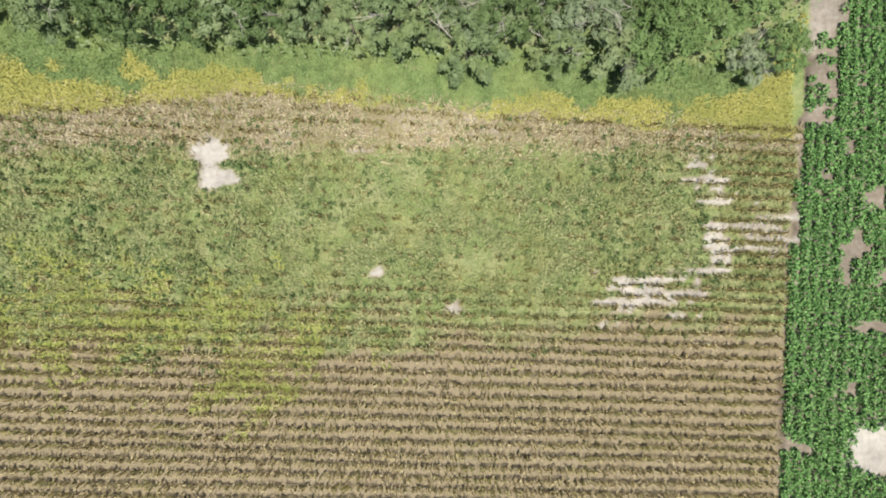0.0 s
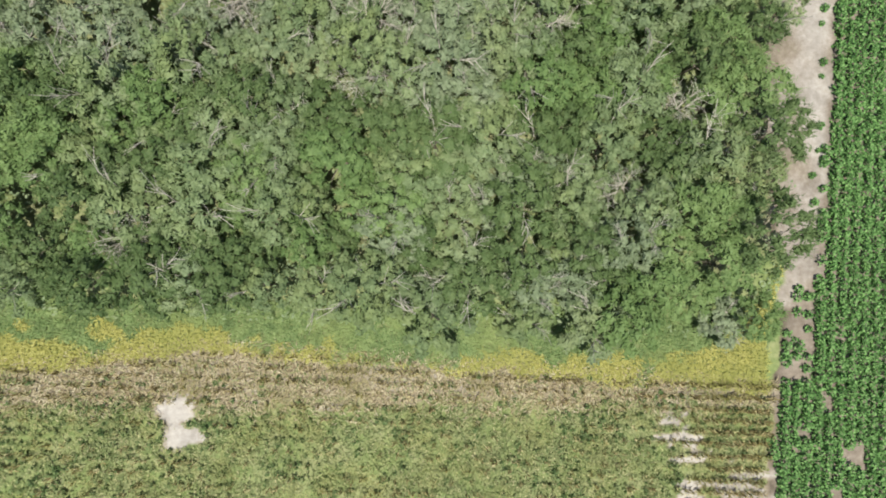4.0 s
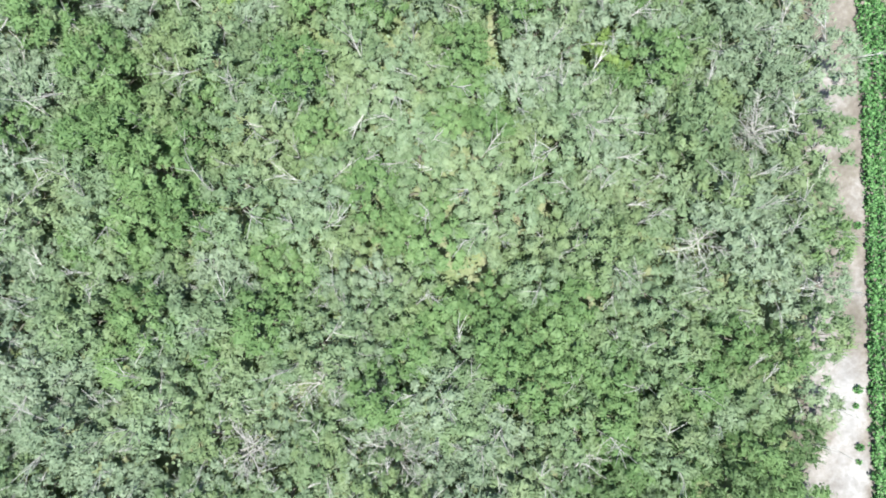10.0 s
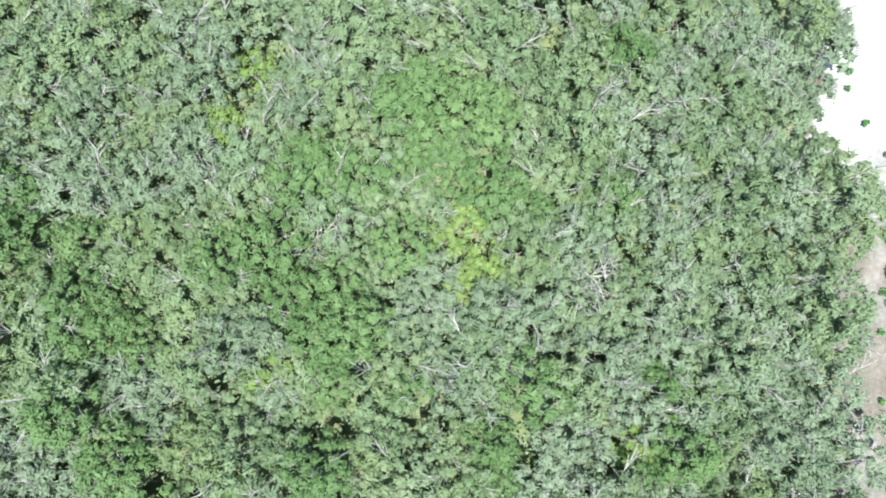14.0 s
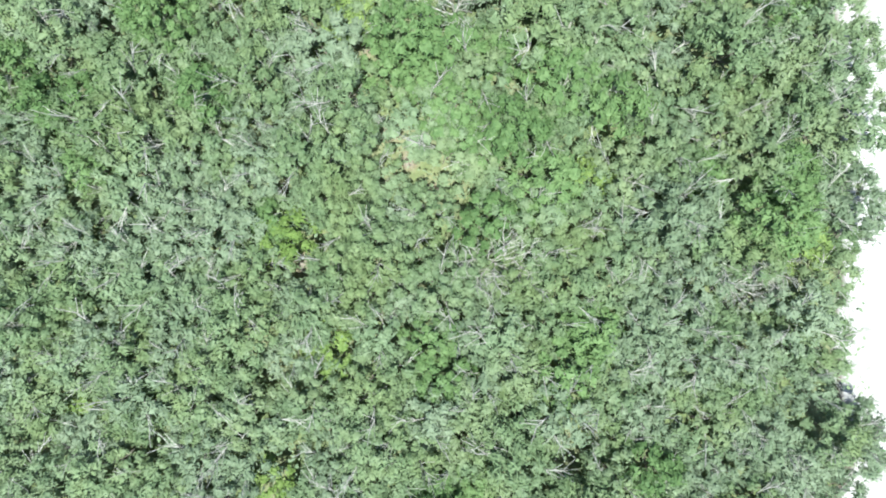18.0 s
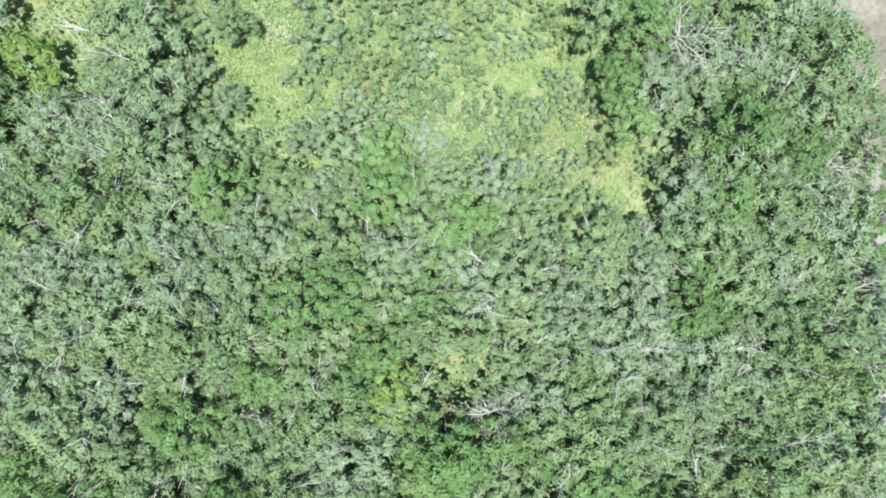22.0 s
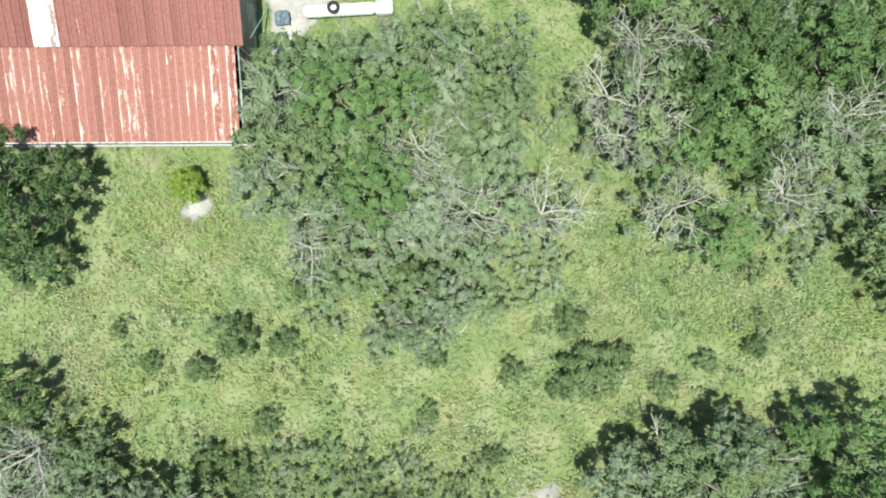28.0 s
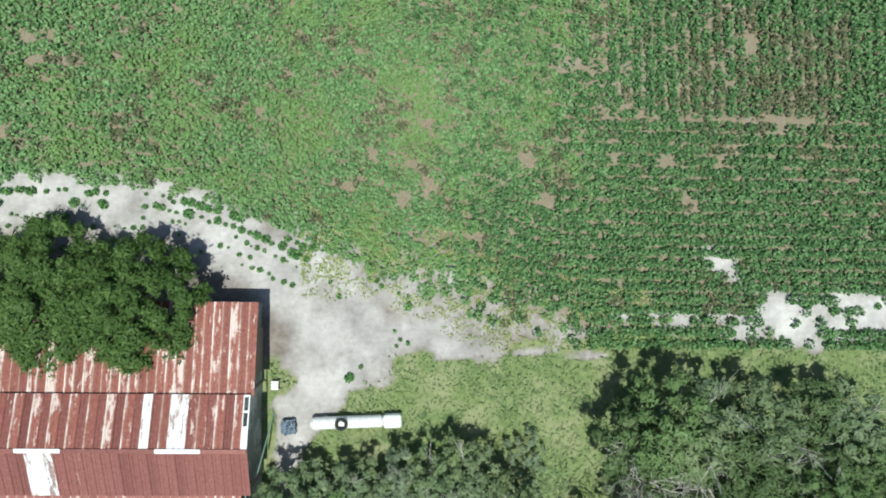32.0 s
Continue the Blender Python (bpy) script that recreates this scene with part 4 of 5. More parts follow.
KINDS = {
    "mesquite_tree": [make_tree("mesquite_tree", 200 + k, 2.7 + 0.2 * k, 4.6 + 0.4 * k, 28, 62, 0.2, MESQUITE, TREE_TEXT["mesquite_tree"], group=GROUP, bare=(2, 3, 2)[k]) for k in range(3)],
    "ebony_tree": [make_tree("ebony_tree", 210 + k, 2.6 + 0.2 * k, 4.8 + 0.4 * k, 28, 62, 0.2, EBONY_LEAF, TREE_TEXT["ebony_tree"], group=GROUP, bare=(1, 2, 1)[k]) for k in range(3)],
    "acacia_tree": [make_tree("acacia_tree", 220 + k, 2.6 + 0.2 * k, 4.4 + 0.4 * k, 28, 62, 0.2, GREY_LEAF, TREE_TEXT["acacia_tree"], group=GROUP, bare=(3, 2, 3)[k]) for k in range(3)],
    "hackberry_tree": [make_tree("hackberry_tree", 240 + k, 2.5 + 0.2 * k, 5.4 + 0.4 * k, 28, 62, 0.2, GREEN_LEAF, TREE_TEXT["hackberry_tree"], group=GROUP) for k in range(3)],
    "huisache_tree": [make_tree("huisache_tree", 260 + k, 2.0 + 0.3 * k, 3.8 + 0.4 * k, 16, 64, 0.18, LIME_LEAF, TREE_TEXT["huisache_tree"], group=GROUP, girth=0.09) for k in range(2)],
    "thorn_scrub": [make_tree("thorn_scrub", 350 + k, 1.9, 1.7 + 0.2 * k, 15, 40, 0.15, (MESQUITE, GREY_LEAF, EBONY_LEAF)[k], TREE_TEXT["thorn_scrub"], "shrub", "thorn scrub", girth=0.04, limbs=3, low=0.2, puff=0.38) for k in range(3)],
    "anacua_tree": [make_tree("anacua_tree", 270 + k, 2.5 + 0.2 * k, 5.0 + 0.4 * k, 28, 62, 0.2, DARK_LEAF, TREE_TEXT["anacua_tree"], group=GROUP, bare=(0, 1, 0)[k]) for k in range(3)],
    "dead_tree": [make_snag("dead_tree", 280 + k, 2.7 + 0.3 * k, 5.8 + 0.3 * k, 5 + k, TREE_TEXT["dead_tree"], group=GROUP) for k in range(2)],
    "live_oak": [make_tree("live_oak", 300 + k, 5.6, 6.9, 120, 190, 0.19, OAK_LEAF, TREE_TEXT["live_oak"], group="oaks by the barn", girth=0.3, limbs=7, low=0.2, puff=0.72) for k in range(2)],
    "shrub": [make_tree("shrub", 320 + k, 1.4, 1.6, 18, 50, 0.15, SHRUB_LEAF, TREE_TEXT["shrub"], "shrub", "meadow shrubs", girth=0.05, limbs=4, puff=0.36) for k in range(2)]}
PLACED = []
FIRST = set()


def plant(kind, x, y, scale=1.0, r=rng):
    """Sets one tree of a kind at (x, y); the first of each shape is the one that was built."""
    shapes = KINDS[kind]
    tree = shapes[int(r.integers(len(shapes)))]
    m = Matrix.LocRotScale((x, y, 0), Euler((0, 0, r.uniform(0, 6.28))), (scale * r.uniform(0.9, 1.1), scale * r.uniform(0.9, 1.1), scale * (1.1 if kind == "dead_tree" else r.uniform(0.82, 1.14))))
    PLACED.append((x, y))
    if tree.name not in FIRST:
        FIRST.add(tree.name)
        tree.matrix_basis = m
        return tree
    made = copy_thing(tree, Matrix.Identity(4))
    made.matrix_basis = m
    return made


LIME_SPOTS = [(3.3, 91.9), (1.0, 89.6), (4.2, 87.6), (2.2, 85.4), (15.4, 72.6), (-13.8, 79.9), (-4.7, 144.6), (-5.6, 142.5), (-11.8, 124.5), (13.1, 128.0), (-8.7, 115.2), (-14.5, 104.5), (-17, 99.5), (-24.8, 179.7), (-32, 172.5), (-30.5, 169)]
GREEN_SPOTS = [(17.5, 77.5), (-10.1, 72.1), (15.5, 70), (19, 72), (-22, 53), (-24, 50), (-13.0, 126), (20, 22), (25, 21), (22, 18.5), (-33, 24), (14.5, 168), (16, 172), (15.5, 165), (22, 158), (23.5, 163), (21, 153), (19, 149)]
DEAD_SPOTS = [(-9.2, 47.1), (-15.0, 41.7), (-3.3, 41.4), (10.3, 40.7), (-23.1, 23.1), (-4.2, 35.8), (21.6, 33.9), (25.6, 31.6), (16.9, 27.2), (27.0, 65.6), (21.8, 56.7), (-14.6, 42.5), (26.5, 65.0), (-9.5, 90.1), (12.6, 85.9),
              (2.7, 141.9), (4.9, 121.6), (24.5, 118.5), (27.5, 119.5), (22, 178), (19.5, 171), (31.5, 160)]


def wood_here(x, y):
    """The large wood, without the clearing at its north end."""
    d = min(float(beyond(x, y, t)) for t in (CLEARING, GLADE, FAR_PATCH))
    return y > wood_south(x) + 1.15 and x < wood_east(y) - 2.7 and y < 192 and d > 1.2


def grow_wood():
    r = np.random.default_rng(301)
    for kind, spots, size in (("huisache_tree", LIME_SPOTS, 1.0), ("hackberry_tree", GREEN_SPOTS, 0.95), ("dead_tree", DEAD_SPOTS, 0.9)):
        for x, y in spots:
            plant(kind, x, y, size * r.uniform(0.85, 1.15), r)
    fixed = list(PLACED)
    pitch = 3.42
    for j in range(int(178 / (pitch * 0.88))):
        for i in range(24):
            x = -40.5 + i * pitch + (j % 2) * pitch / 2 + r.normal() * 0.6
            y = 16.5 + j * pitch * 0.88 + r.normal() * 0.6
            if not wood_here(x, y) or min((math.hypot(x - a, y - b) for a, b in fixed), default=9) < 2.1:
                continue
            if min(math.hypot(x - a, y - b) for a, b in BARE_SPOTS) < 1.7:
                continue
            low = -22 < x < 9 and 158 < y < 190
            tone = float(lumps(x, y, 16, 401))
            p = r.random() + (tone - 0.5) * 1.2
            kind = "hackberry_tree" if p > 0.88 else "mesquite_tree" if p > 0.56 else "ebony_tree" if p > 0.30 else "acacia_tree"
            if y < 37 + (tone - 0.5) * 30 and r.random() < (0.85 if x < -4 else 0.6):
                kind = {"acacia_tree": "ebony_tree", "mesquite_tree": "anacua_tree", "ebony_tree": "anacua_tree"}.get(kind, kind)
            if r.random() < 0.005:
                kind = "huisache_tree"
            if (-11 < x < 14 + (173 - y) * 0.56 and 158 < y < 182 and x > 20 - (y - 150) * 1.6) and r.random() < 0.85:
                plant("thorn_scrub", x, y, r.uniform(0.9, 1.25), r)
                continue
            if low and y > 164 + (tone - 0.5) * 20:
                if r.random() < 0.5:
                    plant("thorn_scrub", x, y, r.uniform(0.75, 1.25), r)
                elif r.random() < 0.6:
                    plant(kind, x, y, r.uniform(0.5, 0.68), r)
                continue
            plant(kind, x, y, (0.8 if low else 1.04) * r.uniform(0.78, 1.14), r)


grow_wood()


# ---- trees and shrubs round the clearing and the barn ----
def fill(cx, cy, rx, ry, pitch, kinds, size, r):
    """Trees of mixed kinds over an ellipse of ground."""
    for j in range(int(2 * ry / pitch) + 1):
        for i in range(int(2 * rx / pitch) + 1):
            x = cx - rx + i * pitch + (j % 2) * pitch / 2 + r.normal() * 0.5
            y = cy - ry + j * pitch * 0.9 + r.normal() * 0.5
            if spot(x, y, cx, cy, rx, ry) > 1 or beyond(x, y, LANE) < (0.8 if kinds[0] != 'thorn_scrub' else -1.5) or min((math.hypot(x - a, y - b) for a, b in PLACED), default=9) < (2.3 if kinds[0] != 'thorn_scrub' else 1.9):
                continue
            if (x < -14.4 and y > 210.5) or (x < -2 and y > 221.4):
                continue
            plant(kinds[int(r.integers(len(kinds)))], x, y, size * r.uniform(0.8, 1.15), r)


def grow_clearing():
    r = np.random.default_rng(501)
    for x, y, size in ((-23.9, 234.7, 0.93), (-30.4, 235.3, 1.0), (-39.5, 235.6, 1.05)):
        plant("live_oak", x, y, size, r)
    for x, y, size in ((-35.4, 212.0, 1.2), (-33.2, 208.6, 1.1), (-37.0, 207.0, 1.25), (-31.6, 211.6, 0.9), (-39.6, 211.0, 1.2), (-33.8, 204.8, 0.8), (-36.5, 194.6, 1.0)):
        plant("anacua_tree", x, y, size, r)
    for x, y in ((11.6, 214.3), (14.2, 218.7), (18.4, 219.0), (16.0, 205.7), (29.2, 211.6), (6.0, 205.9), (0.5, 206.4), (-3.3, 211.7), (-12.0, 204.5), (-34.0, 190.5), (-35.5, 186.0), (24.5, 206.0), (12.6, 211.2)):
        plant("dead_tree", x, y, r.uniform(1.0, 1.22), r)
    for kind, x, y, size in (("mesquite_tree", -14.6, 213.0, 1.18), ("acacia_tree", -14.3, 216.4, 1.15), ("ebony_tree", -13.4, 219.2, 0.95), ("acacia_tree", -15.4, 209.8, 0.95), ("mesquite_tree", -10.6, 219.3, 0.85), ("mesquite_tree", -7.6, 219.2, 0.88), ("acacia_tree", -4.6, 219.5, 0.9), ("ebony_tree", -1.6, 220.2, 0.95), ("mesquite_tree", 1.0, 219.4, 0.95), ("ebony_tree", 3.2, 217.4, 0.95), ("mesquite_tree", 4.0, 214.2, 0.9)):
        plant(kind, x, y, size, r)
    fill(-5.5, 211.0, 10.8, 11.2, 3.0, ("mesquite_tree", "acacia_tree", "ebony_tree", "hackberry_tree", "ebony_tree"), 1.0, r)
    fill(-8.0, 217.4, 6.5, 2.4, 3.0, ("hackberry_tree", "anacua_tree", "anacua_tree"), 1.0, r)
    fill(22.0, 214.5, 13.0, 11.5, 3.7, ("ebony_tree", "anacua_tree", "mesquite_tree", "anacua_tree", "hackberry_tree"), 1.12, r)
    fill(24.0, 221.7, 12.0, 4.0, 3.5, ("anacua_tree", "anacua_tree", "hackberry_tree", "anacua_tree"), 1.15, r)
    fill(36.0, 208.0, 8.0, 12.0, 3.6, ("ebony_tree", "anacua_tree"), 1.0, r)
    fill(-35.5, 187.5, 6.5, 6.0, 3.2, ("acacia_tree", "mesquite_tree"), 0.95, r)
    fill(25.5, 184.6, 10.0, 4.4, 3.2, ("ebony_tree", "mesquite_tree", "hackberry_tree"), 0.9, r)
    fill(-4.0, 203.5, 8.0, 6.0, 2.9, ("acacia_tree", "acacia_tree", "mesquite_tree"), 0.85, r)
    for cx, cy, rx, ry in ((3, 170, 9, 9), (9.5, 163, 4.5, 7), (-3, 180, 6.5, 6), (-12, 184, 8, 4.5), (16.5, 163, 2.5, 9), (6.5, 216.5, 3.2, 6.0), (2, 201, 6, 4), (-8, 199.5, 5, 3), (28, 203, 6, 5), (-20, 178, 6, 5)):
        fill(cx, cy, rx, ry, 2.9, ("thorn_scrub",), 0.82, r)
    fill(-9.0, 185.0, 4.5, 3.0, 2.8, ("ebony_tree", "mesquite_tree"), 0.72, r)
    for x, y, size in ((-19.0, 197.6, 1.25), (-15.4, 197.1, 0.85), (-22.4, 195.3, 0.8), (-13.2, 201.5, 0.9), (23.0, 194.0, 0.7), (23.6, 196.4, 0.5), (9.2, 192.9, 1.5), (7.0, 191.6, 0.8), (11.5, 194.0, 1.0), (-4.0, 190.4, 0.6),
                       (3.2, 193.6, 0.7), (8.2, 197.0, 0.9), (-17.5, 190.5, 0.8), (-22.0, 188.0, 0.9), (-19.5, 186.8, 1.2), (-3.0, 195.0, 0.7), (15.6, 191.2, 0.7), (19.0, 193.0, 0.7), (-26.5, 196.2, 0.6), (1.0, 186.5, 0.6), (-29, 199, 0.5)):
        plant("shrub", x, y, size, r)
        plant("thorn_scrub", x + r.normal() * 0.7, y + r.normal() * 0.7, size * r.uniform(0.6, 0.85), r)
    bush = make_tree("citrus_bush", 340, 1.35, 2.1, 24, 80, 0.15, CITRUS_LEAF, "round yellow-green bush in the grass by the barn", "shrub", girth=0.07, puff=0.4)
    bush.matrix_basis = Matrix.Translation((-22.1, 210.4, 0))


grow_clearing()


# ---- lone crop plants on the sand ----
def make_crop_plant(seed):
    r = np.random.default_rng(seed)
    root = tagged(new("cotton_plant"), "lone bushy green crop plant on bare sand", "plant", "lone crop plants")
    part("stem", mesh_of("stem", np.array(tube([(0, 0, -0.05), (0.02, 0, 0.25), (0, 0.02, 0.5)], [0.03, 0.025, 0.015], 5)), BARK), root)
    part("foliage", mesh_of("foliage", bush_leaves(np.zeros((1, 3)), np.array([0.42]), np.array([0.62]), 60, 0.24, r), COTTON_LEAF), root)
    return root


def strew_plants():
    r = np.random.default_rng(601)
    first = [make_crop_plant(610 + k) for k in range(3)]
    used = set()

    def put(x, y, size):
        p = first[int(r.integers(3))]
        m = Matrix.LocRotScale((x, y, 0), Euler((0, 0, r.uniform(0, 6.28))), (size, size, size))
        if p.name in used:
            p = copy_thing(p, Matrix.Identity(4))
        used.add(p.name)
        p.matrix_basis = m
    for y in (23.5, 26.0, 28.3, 33.4, 39.2, 42.6, 43.7, 57.5, 66.8, 36.9, 31.0, 74, 80, 83):
        put(float(cotton_west(y)) - r.uniform(0.3, 0.9), y + r.normal() * 0.3, r.uniform(0.55, 1.0))
    for x, y in ((39.6, 88), (39.0, 91), (38.6, 98.3), (37.3, 101.5), (37.6, 103.0), (40.2, 95.4), (39.5, 83)):
        put(x, y, r.uniform(0.6, 1.1))
    for row in range(6):
        for x in np.arange(-37, -3, 0.62):
            y = float(headland(x)) - (row + 1) * 0.94 + r.normal() * 0.1
            run = float(lumps(x, row * 7.0, 2.2, 611))
            if run + r.normal() * 0.04 > (0.44, 0.47, 0.5, 0.52, 0.55, 0.58)[row] and not (-13 < x < -6 and y < 234) and y < 246:
                put(x + r.normal() * 0.15, y, r.uniform(0.35, 0.95) * (1 if row < 2 else 0.6))
    for x, y in ((21, 230.6), (23.2, 229.2), (24.6, 230.9), (27.4, 228.6), (31.8, 230.6), (33.4, 229.1), (29.6, 231.2), (35.6, 230.8), (37, 228.8), (-7.6, 228.2), (-8.6, 227.4)):
        put(x, y, r.uniform(0.5, 1.0))


strew_plants()


# ---- barn: a high nave with a lean-to on each side, under rusty sheets ----
def sheet_material(name, wear, dark, light, pale):
    """Sheet iron with red rust; pale galvanising shows through in streaks down the slope."""
    m, nodes, links, shade = material(name, 0.6, 0.35, 0.15)
    info, place = nodes.new("ShaderNodeObjectInfo"), nodes.new("ShaderNodeTexCoord")
    push = nodes.new("ShaderNodeVectorMath")
    push.operation = "ADD"
    many = nodes.new("ShaderNodeVectorMath")
    many.operation = "SCALE"
    many.inputs[0].default_value = (37.0, 91.0, 13.0)
    links.new(info.outputs["Random"], many.inputs["Scale"])
    links.new(place.outputs["Object"], push.inputs[0])
    links.new(many.outputs[0], push.inputs[1])
    streak = add_noise(nodes, links, 1.6, 5.0, 0.65, push.outputs[0], (1.7, 0.34, 0.3))
    blot = add_noise(nodes, links, 5.0, 5.0, 0.7, push.outputs[0])
    rust = colours(nodes, links, blot, [(0.3, dark), (0.7, light)])
    rust = blend(nodes, links, 0.6, rust, colours(nodes, links, info.outputs["Random"], [(0.0, (0.62, 0.55, 0.55)), (0.5, (0.95, 0.9, 0.88)), (1.0, (1.0, 1.0, 1.0))]), "MULTIPLY")
    worn = math_node(nodes, links, "ADD", streak, math_node(nodes, links, "MULTIPLY", math_node(nodes, links, "SUBTRACT", blot, 0.5), 0.22))
    worn = math_node(nodes, links, "ADD", worn, math_node(nodes, links, "MULTIPLY", math_node(nodes, links, "SUBTRACT", info.outputs["Random"], 0.5), 0.2))
    mask = colours(nodes, links, worn, [(wear, (0, 0, 0)), (wear + 0.09, (1, 1, 1))])
    links.new(blend(nodes, links, mask, rust, pale), shade.inputs["Base Color"])
    bump(nodes, links, shade, blot, 0.3, 0.01)
    return m


LAP_RIB = sheet_material("pale_lap_rib", 0.46, (0.34, 0.17, 0.13), (0.55, 0.38, 0.31), (0.72, 0.62, 0.56))
LAP_PINK = sheet_material("pink_lap_rib", 0.54, (0.36, 0.17, 0.135), (0.50, 0.29, 0.235), (0.66, 0.52, 0.46))
RUST_WORN = sheet_material("worn_rust_sheet", 0.55, (0.20, 0.062, 0.048), (0.38, 0.15, 0.112), (0.66, 0.53, 0.47))
RUST_DARK = sheet_material("dark_rust_sheet", 0.63, (0.15, 0.05, 0.042), (0.29, 0.108, 0.086), (0.62, 0.48, 0.42))
# Pinkish rust for the south lean-to, its colour also lightened as sun-facing
RUST_PINK_SUNLIT = sheet_material("sunlit_pink_rust_sheet", 0.64, (0.25, 0.09, 0.075), (0.40, 0.18, 0.145), (0.62, 0.48, 0.42))
RUST_EVEN = sheet_material("even_rust_sheet", 0.68, (0.20, 0.072, 0.06), (0.31, 0.13, 0.11), (0.50, 0.32, 0.28))
ZINC = sheet_material("white_sheet", 0.40, (0.30, 0.17, 0.14), (0.58, 0.50, 0.46), (0.78, 0.78, 0.77))
WALL_IRON = sheet_material("grey_wall_sheet", 0.52, (0.13, 0.15, 0.14), (0.24, 0.26, 0.25), (0.40, 0.42, 0.41))


def plain(name, colour, rough=0.7, metal=0.0, grain=8.0, shade_by=0.25):
    m, nodes, links, shade = material(name, rough, 0.3, metal)
    geo = nodes.new("ShaderNodeNewGeometry")
    n = add_noise(nodes, links, grain, 5.0, 0.65, geo.outputs["Position"])
    links.new(colours(nodes, links, n, [(0.3, tuple(c * (1 - shade_by) for c in colour)), (0.7, tuple(min(1, c * (1 + shade_by * 0.5)) for c in colour))]), shade.inputs["Base Color"])
    bump(nodes, links, shade, n, 0.25, 0.01)
    return m


TIMBER = plain("weathered_timber", (0.24, 0.20, 0.16), 0.9)
WHITE_PAINT = plain("chalky_white_paint", (0.80, 0.80, 0.78), 0.55, 0.0, 3.0, 0.18)
RUBBER = plain("tyre_rubber", (0.035, 0.034, 0.034), 0.8)
GREEN_PAINT = plain("faded_green_paint", (0.22, 0.33, 0.27), 0.6)
BLUE_TARP = plain("blue_grey_tarpaulin", (0.20, 0.25, 0.31), 0.5, 0.0, 4.0, 0.6)
CONCRETE = plain("old_concrete", (0.42, 0.41, 0.39), 0.9)

BARN_LENGTH = 32.0
SLOPES = {"north_lean_to": ((3.70, 4.42), (10.54, 3.30)), "north_nave": ((0.0, 5.62), (3.86, 4.62)), "south_nave": ((0.0, 5.62), (-3.70, 4.62)), "south_lean_to": ((-3.54, 4.42), (-10.66, 3.05))}


def roof_sheet_mesh(name, width, slope, mat):
    """One ribbed sheet, eave to head, with a lap rib on one edge and two low ribs."""
    (v0, z0), (v1, z1) = slope
    prof = [(0, 0.0), (0.03, 0.05), (0.12, 0.05), (0.15, 0.0), (0.30, 0.0), (0.33, 0.022), (0.37, 0.022), (0.40, 0.0), (width + 0.03, 0.004)]
    quads = []
    for (a, ha), (b, hb) in zip(prof, prof[1:]):
        quads.append([(a, v0, z0 + ha), (b, v0, z0 + hb), (b, v1, z1 + hb), (a, v1, z1 + ha)])
        quads.append([(a, v0, z0 + ha - 0.012), (a, v1, z1 + ha - 0.012), (b, v1, z1 + hb - 0.012), (b, v0, z0 + hb - 0.012)])
    me = mesh_of(name, np.array(quads), mat)
    if mat is RUST_WORN or mat is RUST_PINK_SUNLIT:
        me.materials.append(LAP_RIB if mat is RUST_WORN else LAP_PINK)
        for k in (0, 2, 4):
            me.polygons[k].material_index = 1
    return me


